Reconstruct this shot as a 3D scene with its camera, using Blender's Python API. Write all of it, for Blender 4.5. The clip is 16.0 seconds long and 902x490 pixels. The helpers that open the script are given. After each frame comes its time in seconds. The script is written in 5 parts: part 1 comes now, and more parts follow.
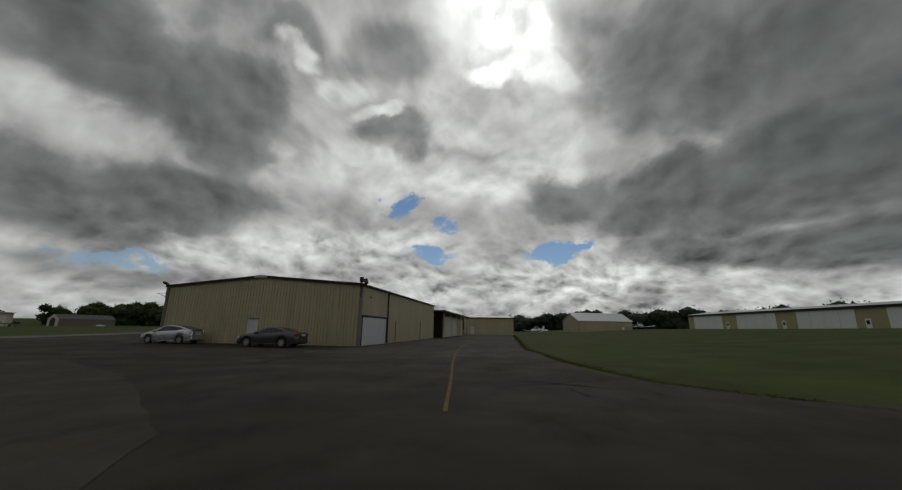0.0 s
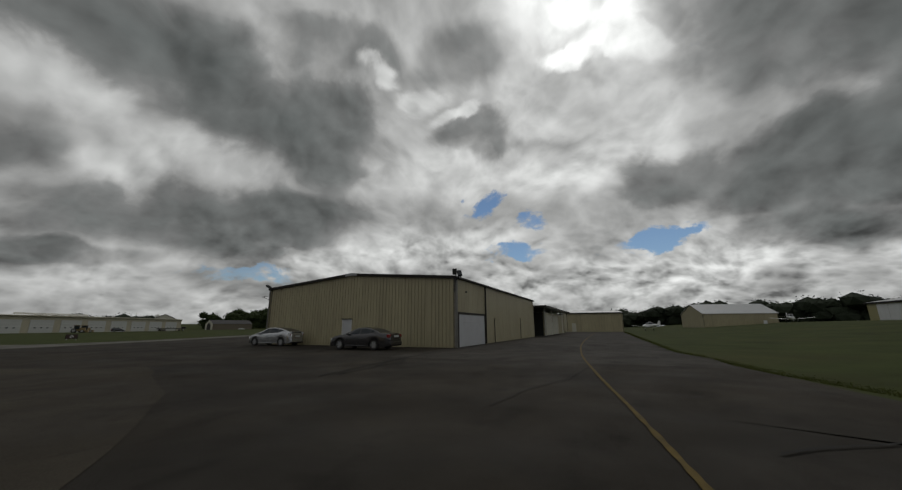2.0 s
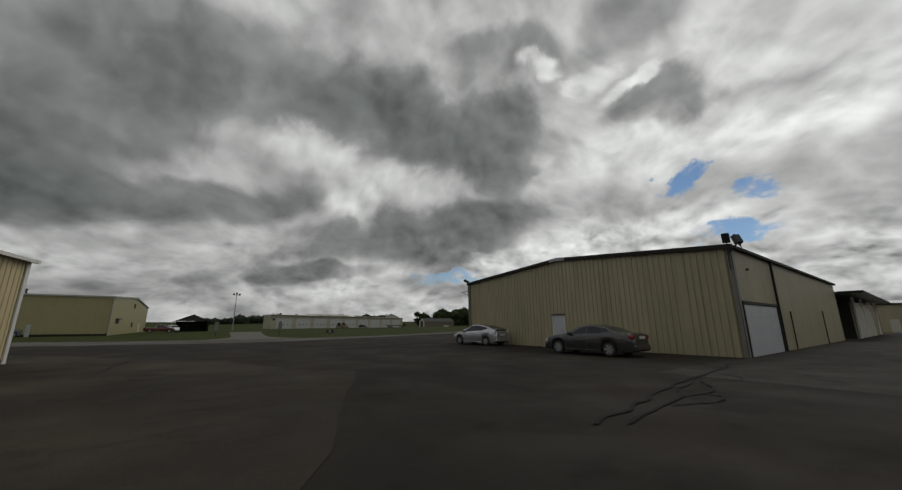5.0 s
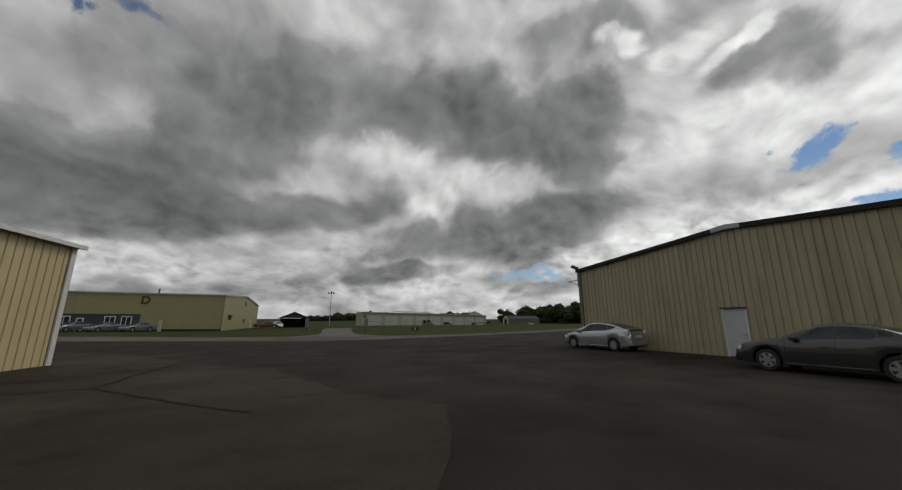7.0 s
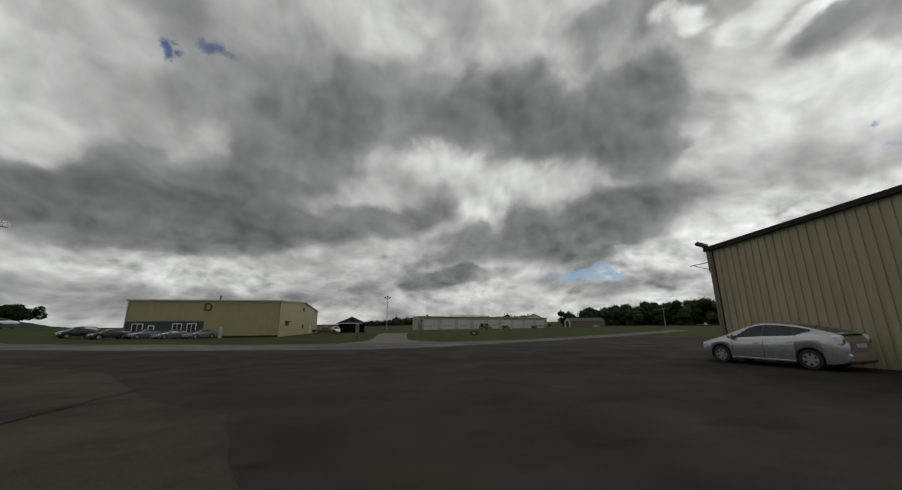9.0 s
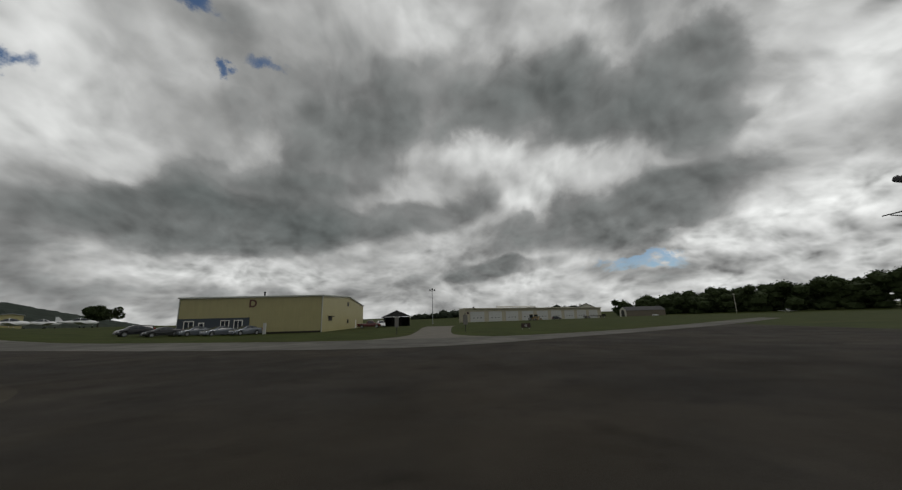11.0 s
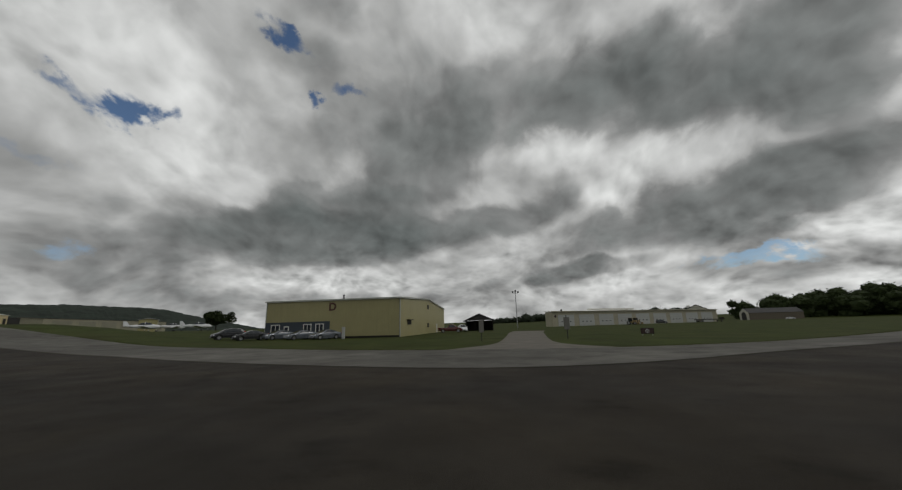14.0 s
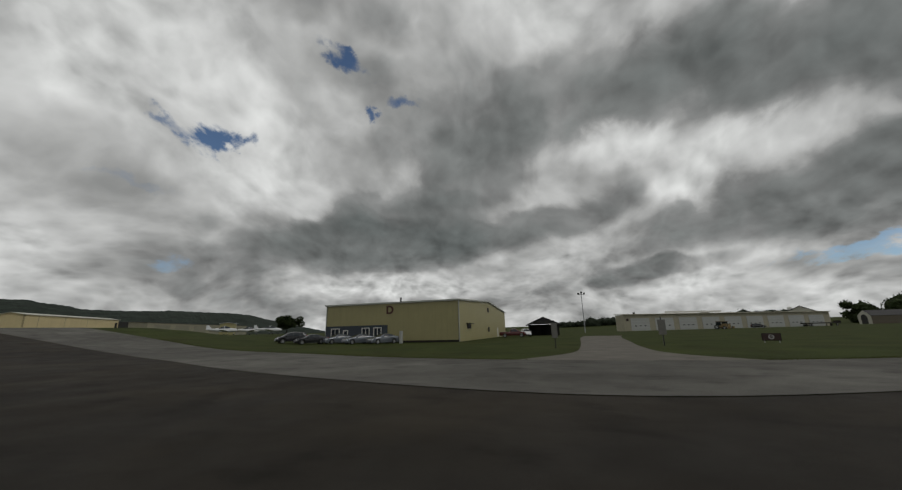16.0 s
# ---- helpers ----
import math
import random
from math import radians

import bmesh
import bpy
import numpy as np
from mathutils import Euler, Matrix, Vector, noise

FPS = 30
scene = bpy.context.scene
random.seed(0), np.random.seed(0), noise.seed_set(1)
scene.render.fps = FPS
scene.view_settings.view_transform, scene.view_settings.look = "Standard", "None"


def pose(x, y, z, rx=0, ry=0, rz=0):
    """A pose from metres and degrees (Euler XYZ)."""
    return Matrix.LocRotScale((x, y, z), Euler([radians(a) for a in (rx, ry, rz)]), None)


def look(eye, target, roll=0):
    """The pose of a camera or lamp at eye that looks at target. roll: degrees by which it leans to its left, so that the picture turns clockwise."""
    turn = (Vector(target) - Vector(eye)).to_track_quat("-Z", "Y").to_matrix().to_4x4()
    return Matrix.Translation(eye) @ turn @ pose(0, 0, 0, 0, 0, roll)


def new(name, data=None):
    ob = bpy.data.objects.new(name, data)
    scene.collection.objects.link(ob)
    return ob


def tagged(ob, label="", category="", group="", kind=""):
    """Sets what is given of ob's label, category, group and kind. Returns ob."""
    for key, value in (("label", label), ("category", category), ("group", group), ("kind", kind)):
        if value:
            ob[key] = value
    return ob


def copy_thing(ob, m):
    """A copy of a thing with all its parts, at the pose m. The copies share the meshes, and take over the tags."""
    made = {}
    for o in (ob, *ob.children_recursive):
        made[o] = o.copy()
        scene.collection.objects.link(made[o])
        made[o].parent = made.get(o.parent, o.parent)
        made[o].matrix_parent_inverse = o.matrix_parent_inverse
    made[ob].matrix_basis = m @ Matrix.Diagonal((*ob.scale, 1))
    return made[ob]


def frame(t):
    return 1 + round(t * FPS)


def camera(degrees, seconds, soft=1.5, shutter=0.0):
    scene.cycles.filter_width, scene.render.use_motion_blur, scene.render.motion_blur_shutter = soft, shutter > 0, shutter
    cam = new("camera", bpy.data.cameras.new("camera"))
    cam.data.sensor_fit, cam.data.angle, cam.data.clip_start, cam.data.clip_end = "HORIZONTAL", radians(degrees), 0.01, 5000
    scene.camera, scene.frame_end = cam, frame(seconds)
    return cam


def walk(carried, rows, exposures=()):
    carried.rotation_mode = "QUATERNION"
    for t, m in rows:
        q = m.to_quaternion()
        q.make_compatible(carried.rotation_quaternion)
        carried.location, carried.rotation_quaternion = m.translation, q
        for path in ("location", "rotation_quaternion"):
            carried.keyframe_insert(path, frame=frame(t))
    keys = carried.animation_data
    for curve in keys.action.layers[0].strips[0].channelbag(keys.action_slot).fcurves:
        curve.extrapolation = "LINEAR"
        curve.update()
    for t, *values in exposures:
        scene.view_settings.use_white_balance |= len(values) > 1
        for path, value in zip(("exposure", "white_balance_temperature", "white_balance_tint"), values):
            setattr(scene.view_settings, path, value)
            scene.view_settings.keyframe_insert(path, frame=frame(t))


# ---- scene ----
cam = camera(103.8, 16.0, soft=1.3, shutter=0.0)
walk(cam, [
    (0.0, pose(13.10, -27.73, 1.467, 103.35, -0.71, 9.76)),
    (0.5, pose(12.74, -26.62, 1.467, 103.34, -0.60, 12.93)),
    (1.0, pose(12.25, -25.55, 1.467, 102.45, -0.44, 16.62)),
    (1.5, pose(11.66, -24.53, 1.467, 102.96, 0.08, 20.16)),
    (2.0, pose(10.98, -23.56, 1.467, 103.00, 0.33, 24.16)),
    (2.5, pose(10.27, -22.65, 1.467, 102.87, 0.84, 29.25)),
    (3.0, pose(9.53, -21.85, 1.467, 103.77, 1.13, 34.18)),
    (3.5, pose(8.74, -21.15, 1.467, 103.11, 1.36, 38.84)),
    (4.0, pose(7.90, -20.56, 1.467, 102.56, 1.33, 44.49)),
    (4.5, pose(6.96, -20.22, 1.467, 102.75, 0.55, 49.00)),
    (5.0, pose(5.98, -19.95, 1.467, 102.75, 0.20, 53.35)),
    (7.5, pose(-0.73, -17.43, 1.467, 102.63, -0.21, 68.77)),
    (8.0, pose(-2.13, -17.05, 1.467, 102.71, -0.37, 71.03)),
    (8.5, pose(-3.62, -16.69, 1.467, 101.95, -0.14, 73.24)),
    (9.0, pose(-5.10, -16.32, 1.467, 102.98, 0.54, 75.33)),
    (11.5, pose(-11.28, -15.08, 1.467, 101.79, 1.38, 84.24)),
    (12.0, pose(-12.57, -15.03, 1.467, 102.33, 0.99, 85.60)),
    (12.5, pose(-13.86, -15.07, 1.467, 102.74, 0.71, 87.23)),
    (13.0, pose(-15.13, -15.20, 1.467, 102.75, 0.81, 89.59)),
    (13.5, pose(-16.35, -15.40, 1.467, 102.85, 1.25, 92.51)),
    (14.0, pose(-17.49, -15.64, 1.467, 102.89, 1.51, 95.62)),
    (14.5, pose(-18.56, -15.90, 1.467, 103.69, 1.60, 97.86)),
    (15.0, pose(-19.57, -16.15, 1.467, 104.03, 1.13, 99.68)),
    (15.5, pose(-20.53, -16.41, 1.467, 103.60, 1.25, 101.93)),
    (16.0, pose(-21.44, -16.66, 1.467, 103.77, 1.37, 104.88)),
], exposures=[(0.0, -0.2), (3.5, -0.24), (5.0, -0.02), (8.0, 0.12), (16.0, 0.07)])

# ---- sky and light ----
SUN_TURN, SUN_HEIGHT = 2.0, 46.0     # degrees left of +y, degrees up


def build_sky():
    world = bpy.data.worlds.new("world")
    scene.world = world
    world.use_nodes = True
    nt = world.node_tree
    nt.nodes.clear()
    N, L = nt.nodes.new, nt.links.new

    def math_node(op, a, b=None, c=None, clamp=False):
        n = N("ShaderNodeMath")
        n.operation, n.use_clamp = op, clamp
        for i, v in enumerate((a, b, c)):
            if v is None:
                continue
            if isinstance(v, (int, float)):
                n.inputs[i].default_value = v
            else:
                L(v, n.inputs[i])
        return n.outputs[0]

    def ramp(value, lo, hi, a=0.0, b=1.0):
        n = N("ShaderNodeMapRange")
        n.interpolation_type = "SMOOTHSTEP"
        L(value, n.inputs[0])
        for i, v in enumerate((lo, hi, a, b)):
            n.inputs[i + 1].default_value = v
        return n.outputs[0]

    def fbm(vec, scale, detail, rough, distort=0.0):
        n = N("ShaderNodeTexNoise")
        L(vec, n.inputs["Vector"])
        n.inputs["Scale"].default_value, n.inputs["Detail"].default_value = scale, detail
        n.inputs["Roughness"].default_value, n.inputs["Distortion"].default_value = rough, distort
        return n

    def mix(fac, a, b):
        n = N("ShaderNodeMix")
        n.data_type = "RGBA"
        if isinstance(fac, (int, float)):
            n.inputs[0].default_value = fac
        else:
            L(fac, n.inputs[0])
        for i, v in ((6, a), (7, b)):
            if isinstance(v, tuple):
                n.inputs[i].default_value = (*v, 1)
            else:
                L(v, n.inputs[i])
        return n.outputs[2]

    tc = N("ShaderNodeTexCoord")
    sep = N("ShaderNodeSeparateXYZ")
    L(tc.outputs["Generated"], sep.inputs[0])
    x, y, z = sep.outputs
    turn = math_node("MULTIPLY", math_node("ARCTAN2", math_node("MULTIPLY", x, -1.0), y), 57.2958)
    lift = math_node("MULTIPLY", math_node("ARCSINE", z), 57.2958)
    # the cloud deck: lumps wider than high, wound a little by a slow drift
    sd = (-math.sin(radians(SUN_TURN)) * math.cos(radians(SUN_HEIGHT)), math.cos(radians(SUN_TURN)) * math.cos(radians(SUN_HEIGHT)), math.sin(radians(SUN_HEIGHT)))
    tall = math_node("MULTIPLY_ADD", math_node("TANH", math_node("DIVIDE", z, 0.24)), DECK_SQUASH, z)
    deck_dir = N("ShaderNodeCombineXYZ")
    L(x, deck_dir.inputs[0])
    L(y, deck_dir.inputs[1])
    L(tall, deck_dir.inputs[2])
    flat = N("ShaderNodeVectorMath")
    flat.operation = "SCALE"
    L(deck_dir.outputs[0], flat.inputs[0])
    flat.inputs["Scale"].default_value = DECK_SCALE
    drift = N("ShaderNodeVectorMath")
    drift.operation = "MULTIPLY_ADD"
    L(fbm(flat.outputs[0], 1.1, 4.0, 0.5).outputs["Color"], drift.inputs[0])
    drift.inputs[1].default_value = (DECK_DRIFT,) * 3
    L(flat.outputs[0], drift.inputs[2])
    deck = drift.outputs[0]
    # a short step over the deck towards the sun, for the relief of the clouds
    away = N("ShaderNodeVectorMath")
    away.operation = "SUBTRACT"
    away.inputs[0].default_value = (sd[0] * DECK_SCALE, sd[1] * DECK_SCALE, (sd[2] + DECK_SQUASH) * DECK_SCALE)
    L(flat.outputs[0], away.inputs[1])
    unit = N("ShaderNodeVectorMath")
    unit.operation = "NORMALIZE"
    L(away.outputs[0], unit.inputs[0])
    shift = N("ShaderNodeVectorMath")
    shift.operation = "MULTIPLY_ADD"
    L(unit.outputs[0], shift.inputs[0])
    shift.inputs[1].default_value = (0.06, 0.06, 0.06)
    L(deck, shift.inputs[2])
    ragged = fbm(deck, 2.2, 7.0, 0.50)
    rs = N("ShaderNodeSeparateColor")
    L(ragged.outputs["Color"], rs.inputs[0])
    amount = ramp(lift, 2.0, 30.0, 10.0, 26.0)
    turn_w = math_node("ADD", turn, math_node("MULTIPLY", math_node("SUBTRACT", rs.outputs[0], 0.5), amount))
    lift_w = math_node("ADD", lift, math_node("MULTIPLY", math_node("MULTIPLY", math_node("SUBTRACT", rs.outputs[1], 0.5), amount), 0.6))
    place = N("ShaderNodeCombineXYZ")
    L(turn_w, place.inputs[0])
    L(lift_w, place.inputs[1])

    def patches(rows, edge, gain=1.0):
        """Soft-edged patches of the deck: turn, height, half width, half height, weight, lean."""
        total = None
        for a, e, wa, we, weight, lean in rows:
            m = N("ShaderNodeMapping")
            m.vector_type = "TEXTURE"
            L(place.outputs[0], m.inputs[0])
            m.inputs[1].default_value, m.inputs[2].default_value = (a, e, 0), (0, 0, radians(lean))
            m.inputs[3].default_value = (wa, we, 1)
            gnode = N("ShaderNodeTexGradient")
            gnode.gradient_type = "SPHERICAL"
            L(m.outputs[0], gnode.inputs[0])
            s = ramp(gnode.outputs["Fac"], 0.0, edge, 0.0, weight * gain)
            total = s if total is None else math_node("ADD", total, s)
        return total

    def puffs(vec):
        """Broad masses, billowing heaps on them, and small heaps low over the horizon."""
        broad = fbm(vec, 1.4, 4.0, 0.42).outputs["Fac"]
        lumps = fbm(vec, 3.8, 7.0, 0.47).outputs["Fac"]
        small = fbm(vec, 9.5, 6.0, 0.50).outputs["Fac"]
        v = N("ShaderNodeTexVoronoi")
        v.feature = "SMOOTH_F1"
        L(vec, v.inputs["Vector"])
        v.inputs["Scale"].default_value, v.inputs["Detail"].default_value = 3.4, 2.0
        v.inputs["Roughness"].default_value, v.inputs["Smoothness"].default_value = 0.45, 0.30
        heap = math_node("SUBTRACT", 0.42, v.outputs["Distance"])
        body = math_node("ADD", math_node("MULTIPLY", math_node("SUBTRACT", broad, 0.5), 0.95), math_node("MULTIPLY", heap, 0.40))
        body = math_node("ADD", body, math_node("MULTIPLY", math_node("SUBTRACT", lumps, 0.5), 0.74))
        w = N("ShaderNodeTexVoronoi")
        w.feature = "SMOOTH_F1"
        L(vec, w.inputs["Vector"])
        w.inputs["Scale"].default_value, w.inputs["Detail"].default_value = 10.0, 2.0
        w.inputs["Roughness"].default_value, w.inputs["Smoothness"].default_value = 0.5, 0.30
        low = math_node("ADD", math_node("SUBTRACT", small, 0.5), math_node("MULTIPLY", math_node("SUBTRACT", 0.40, w.outputs["Distance"]), 0.55))
        return math_node("ADD", body, math_node("MULTIPLY", low, small_weight))

    # heaps stand clearest low in the north, towards the sun
    small_weight = math_node("MULTIPLY", ramp(lift, 4.0, 20.0, 0.52, 0.14), ramp(y, 0.35, 0.9, 1.0, 1.6))
    here, there = puffs(deck), puffs(shift.outputs[0])
    relief = math_node("SUBTRACT", here, there)
    big = fbm(deck, 0.8, 3.0, 0.5).outputs["Fac"]
    h = math_node("ADD", math_node("MULTIPLY", math_node("SUBTRACT", big, 0.5), 0.5), here)
    h = math_node("ADD", h, DECK_BASE)
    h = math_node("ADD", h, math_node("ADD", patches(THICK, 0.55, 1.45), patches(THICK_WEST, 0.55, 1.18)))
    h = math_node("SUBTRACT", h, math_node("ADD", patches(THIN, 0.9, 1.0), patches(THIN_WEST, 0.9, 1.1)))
    soft_max = N("ShaderNodeMath")
    soft_max.operation = "SMOOTH_MAX"
    L(h, soft_max.inputs[0])
    soft_max.inputs[1].default_value, soft_max.inputs[2].default_value = 0.04, 0.35
    h = soft_max.outputs[0]
    # torn openings in the deck: fine ragged edges, little drift
    fray = fbm(deck, 6.0, 8.0, 0.60)
    fs = N("ShaderNodeSeparateColor")
    L(fray.outputs["Color"], fs.inputs[0])
    place = N("ShaderNodeCombineXYZ")
    L(math_node("ADD", turn, math_node("MULTIPLY", math_node("SUBTRACT", fs.outputs[0], 0.5), 15.0)), place.inputs[0])
    L(math_node("ADD", lift, math_node("MULTIPLY", math_node("SUBTRACT", fs.outputs[1], 0.5), 9.0)), place.inputs[1])
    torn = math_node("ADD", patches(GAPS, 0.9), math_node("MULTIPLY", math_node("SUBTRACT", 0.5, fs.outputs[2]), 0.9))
    cr = N("ShaderNodeValToRGB")
    L(math_node("MULTIPLY", h, 0.6), cr.inputs[0])
    stops = CLOUD_TONES
    el = cr.color_ramp.elements
    el[0].position, el[0].color = stops[0][0], (*stops[0][1], 1)
    el[1].position, el[1].color = stops[-1][0], (*stops[-1][1], 1)
    for p, c in stops[1:-1]:
        e = el.new(p)
        e.color = (*c, 1)
    cloud = cr.outputs[0]
    # glow where the sun stands behind the deck
    dot = N("ShaderNodeVectorMath")
    dot.operation = "DOT_PRODUCT"
    L(tc.outputs["Generated"], dot.inputs[0])
    dot.inputs[1].default_value = sd
    toward = dot.outputs["Value"]
    glow = math_node("ADD", ramp(toward, 0.60, 1.0, 0.0, 0.35), ramp(toward, 0.965, 1.0, 0.0, 0.8))
    thinness = ramp(h, 0.10, 0.85, 1.0, 0.12)
    lit = math_node("ADD", math_node("MULTIPLY", glow, thinness), 1.0)
    lit = math_node("MULTIPLY", lit, math_node("ADD", 1.0, math_node("MULTIPLY", relief, RELIEF)))
    bright = N("ShaderNodeVectorMath")
    bright.operation = "SCALE"
    L(cloud, bright.inputs[0])
    L(math_node("MAXIMUM", lit, 0.25), bright.inputs["Scale"])
    sky = N("ShaderNodeTexSky")
    sky.sky_type, sky.sun_disc = "NISHITA", False
    sky.sun_elevation, sky.sun_rotation = radians(SUN_HEIGHT), radians(-SUN_TURN)
    sky.dust_density, sky.ozone_density = 0.0, 3.0
    blue = N("ShaderNodeVectorMath")
    blue.operation = "SCALE"
    L(sky.outputs[0], blue.inputs[0])
    blue.inputs["Scale"].default_value = SKY_STRENGTH
    cover = ramp(torn, 0.16, 0.80, 1.0, 0.0)
    both = mix(cover, blue.outputs[0], bright.outputs[0])
    ground_side = ramp(lift, -3.0, -0.2)
    both = mix(ground_side, (0.05, 0.05, 0.045), both)
    bg = N("ShaderNodeBackground")
    L(both, bg.inputs[0])
    bg.inputs[1].default_value = 1.0
    out = N("ShaderNodeOutputWorld")
    L(bg.outputs[0], out.inputs[0])


SKY_STRENGTH, DECK_BASE, RELIEF = 0.065, 0.555, 1.6
DECK_SCALE, DECK_SQUASH, DECK_DRIFT = 1.9, 0.22, 0.40
CLOUD_TONES = [(0.0, (0.57, 0.58, 0.57)), (0.14, (0.475, 0.481, 0.474)), (0.27, (0.345, 0.349, 0.343)), (0.38, (0.228, 0.233, 0.230)), (0.55, (0.158, 0.166, 0.163)), (1.0, (0.106, 0.117, 0.115))]
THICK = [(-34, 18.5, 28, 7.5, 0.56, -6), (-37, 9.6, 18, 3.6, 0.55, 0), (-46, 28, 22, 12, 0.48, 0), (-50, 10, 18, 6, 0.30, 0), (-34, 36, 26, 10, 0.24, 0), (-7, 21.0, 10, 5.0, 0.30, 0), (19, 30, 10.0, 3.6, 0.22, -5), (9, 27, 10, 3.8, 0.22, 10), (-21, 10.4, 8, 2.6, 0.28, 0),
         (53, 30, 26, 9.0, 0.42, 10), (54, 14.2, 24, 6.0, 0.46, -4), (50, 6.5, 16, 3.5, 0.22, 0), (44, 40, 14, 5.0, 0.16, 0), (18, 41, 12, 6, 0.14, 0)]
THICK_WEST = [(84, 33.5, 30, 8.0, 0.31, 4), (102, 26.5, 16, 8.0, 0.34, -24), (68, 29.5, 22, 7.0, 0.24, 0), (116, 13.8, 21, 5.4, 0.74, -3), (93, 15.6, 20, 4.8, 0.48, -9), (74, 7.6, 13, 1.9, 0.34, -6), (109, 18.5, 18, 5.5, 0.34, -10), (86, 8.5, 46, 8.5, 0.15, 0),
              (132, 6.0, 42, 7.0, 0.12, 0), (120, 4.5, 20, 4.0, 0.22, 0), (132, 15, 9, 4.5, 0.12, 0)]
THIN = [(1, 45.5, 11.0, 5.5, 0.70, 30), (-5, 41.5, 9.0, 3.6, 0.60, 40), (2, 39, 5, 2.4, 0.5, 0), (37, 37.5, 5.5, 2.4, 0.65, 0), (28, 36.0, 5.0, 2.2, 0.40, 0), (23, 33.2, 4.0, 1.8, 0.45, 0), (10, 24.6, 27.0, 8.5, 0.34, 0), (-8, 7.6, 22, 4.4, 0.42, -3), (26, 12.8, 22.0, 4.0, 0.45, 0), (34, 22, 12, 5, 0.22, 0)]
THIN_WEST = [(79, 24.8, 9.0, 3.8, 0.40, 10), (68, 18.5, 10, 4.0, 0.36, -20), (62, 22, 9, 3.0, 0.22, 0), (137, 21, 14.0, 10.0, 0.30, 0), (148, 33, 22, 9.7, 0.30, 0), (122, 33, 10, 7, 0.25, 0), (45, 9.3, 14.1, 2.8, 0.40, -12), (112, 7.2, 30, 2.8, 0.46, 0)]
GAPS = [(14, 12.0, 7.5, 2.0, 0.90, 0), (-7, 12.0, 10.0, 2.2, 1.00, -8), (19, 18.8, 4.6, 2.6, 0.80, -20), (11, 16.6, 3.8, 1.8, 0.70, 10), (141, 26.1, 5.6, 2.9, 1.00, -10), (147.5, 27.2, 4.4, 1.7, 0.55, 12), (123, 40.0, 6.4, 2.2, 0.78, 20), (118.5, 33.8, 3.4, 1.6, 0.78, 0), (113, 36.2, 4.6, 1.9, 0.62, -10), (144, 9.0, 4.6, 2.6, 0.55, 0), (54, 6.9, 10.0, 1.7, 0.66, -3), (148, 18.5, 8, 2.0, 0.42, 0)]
build_sky()
sun = new("sun", bpy.data.lights.new("sun", "SUN"))
sun.data.energy, sun.data.angle, sun.data.color = 0.5, radians(18), (1.0, 0.96, 0.9)
sun.matrix_world = look((0, 0, 60), Vector((0, 0, 60)) - Vector((-math.sin(radians(SUN_TURN)) * math.cos(radians(SUN_HEIGHT)), math.cos(radians(SUN_TURN)) * math.cos(radians(SUN_HEIGHT)), math.sin(radians(SUN_HEIGHT)))))


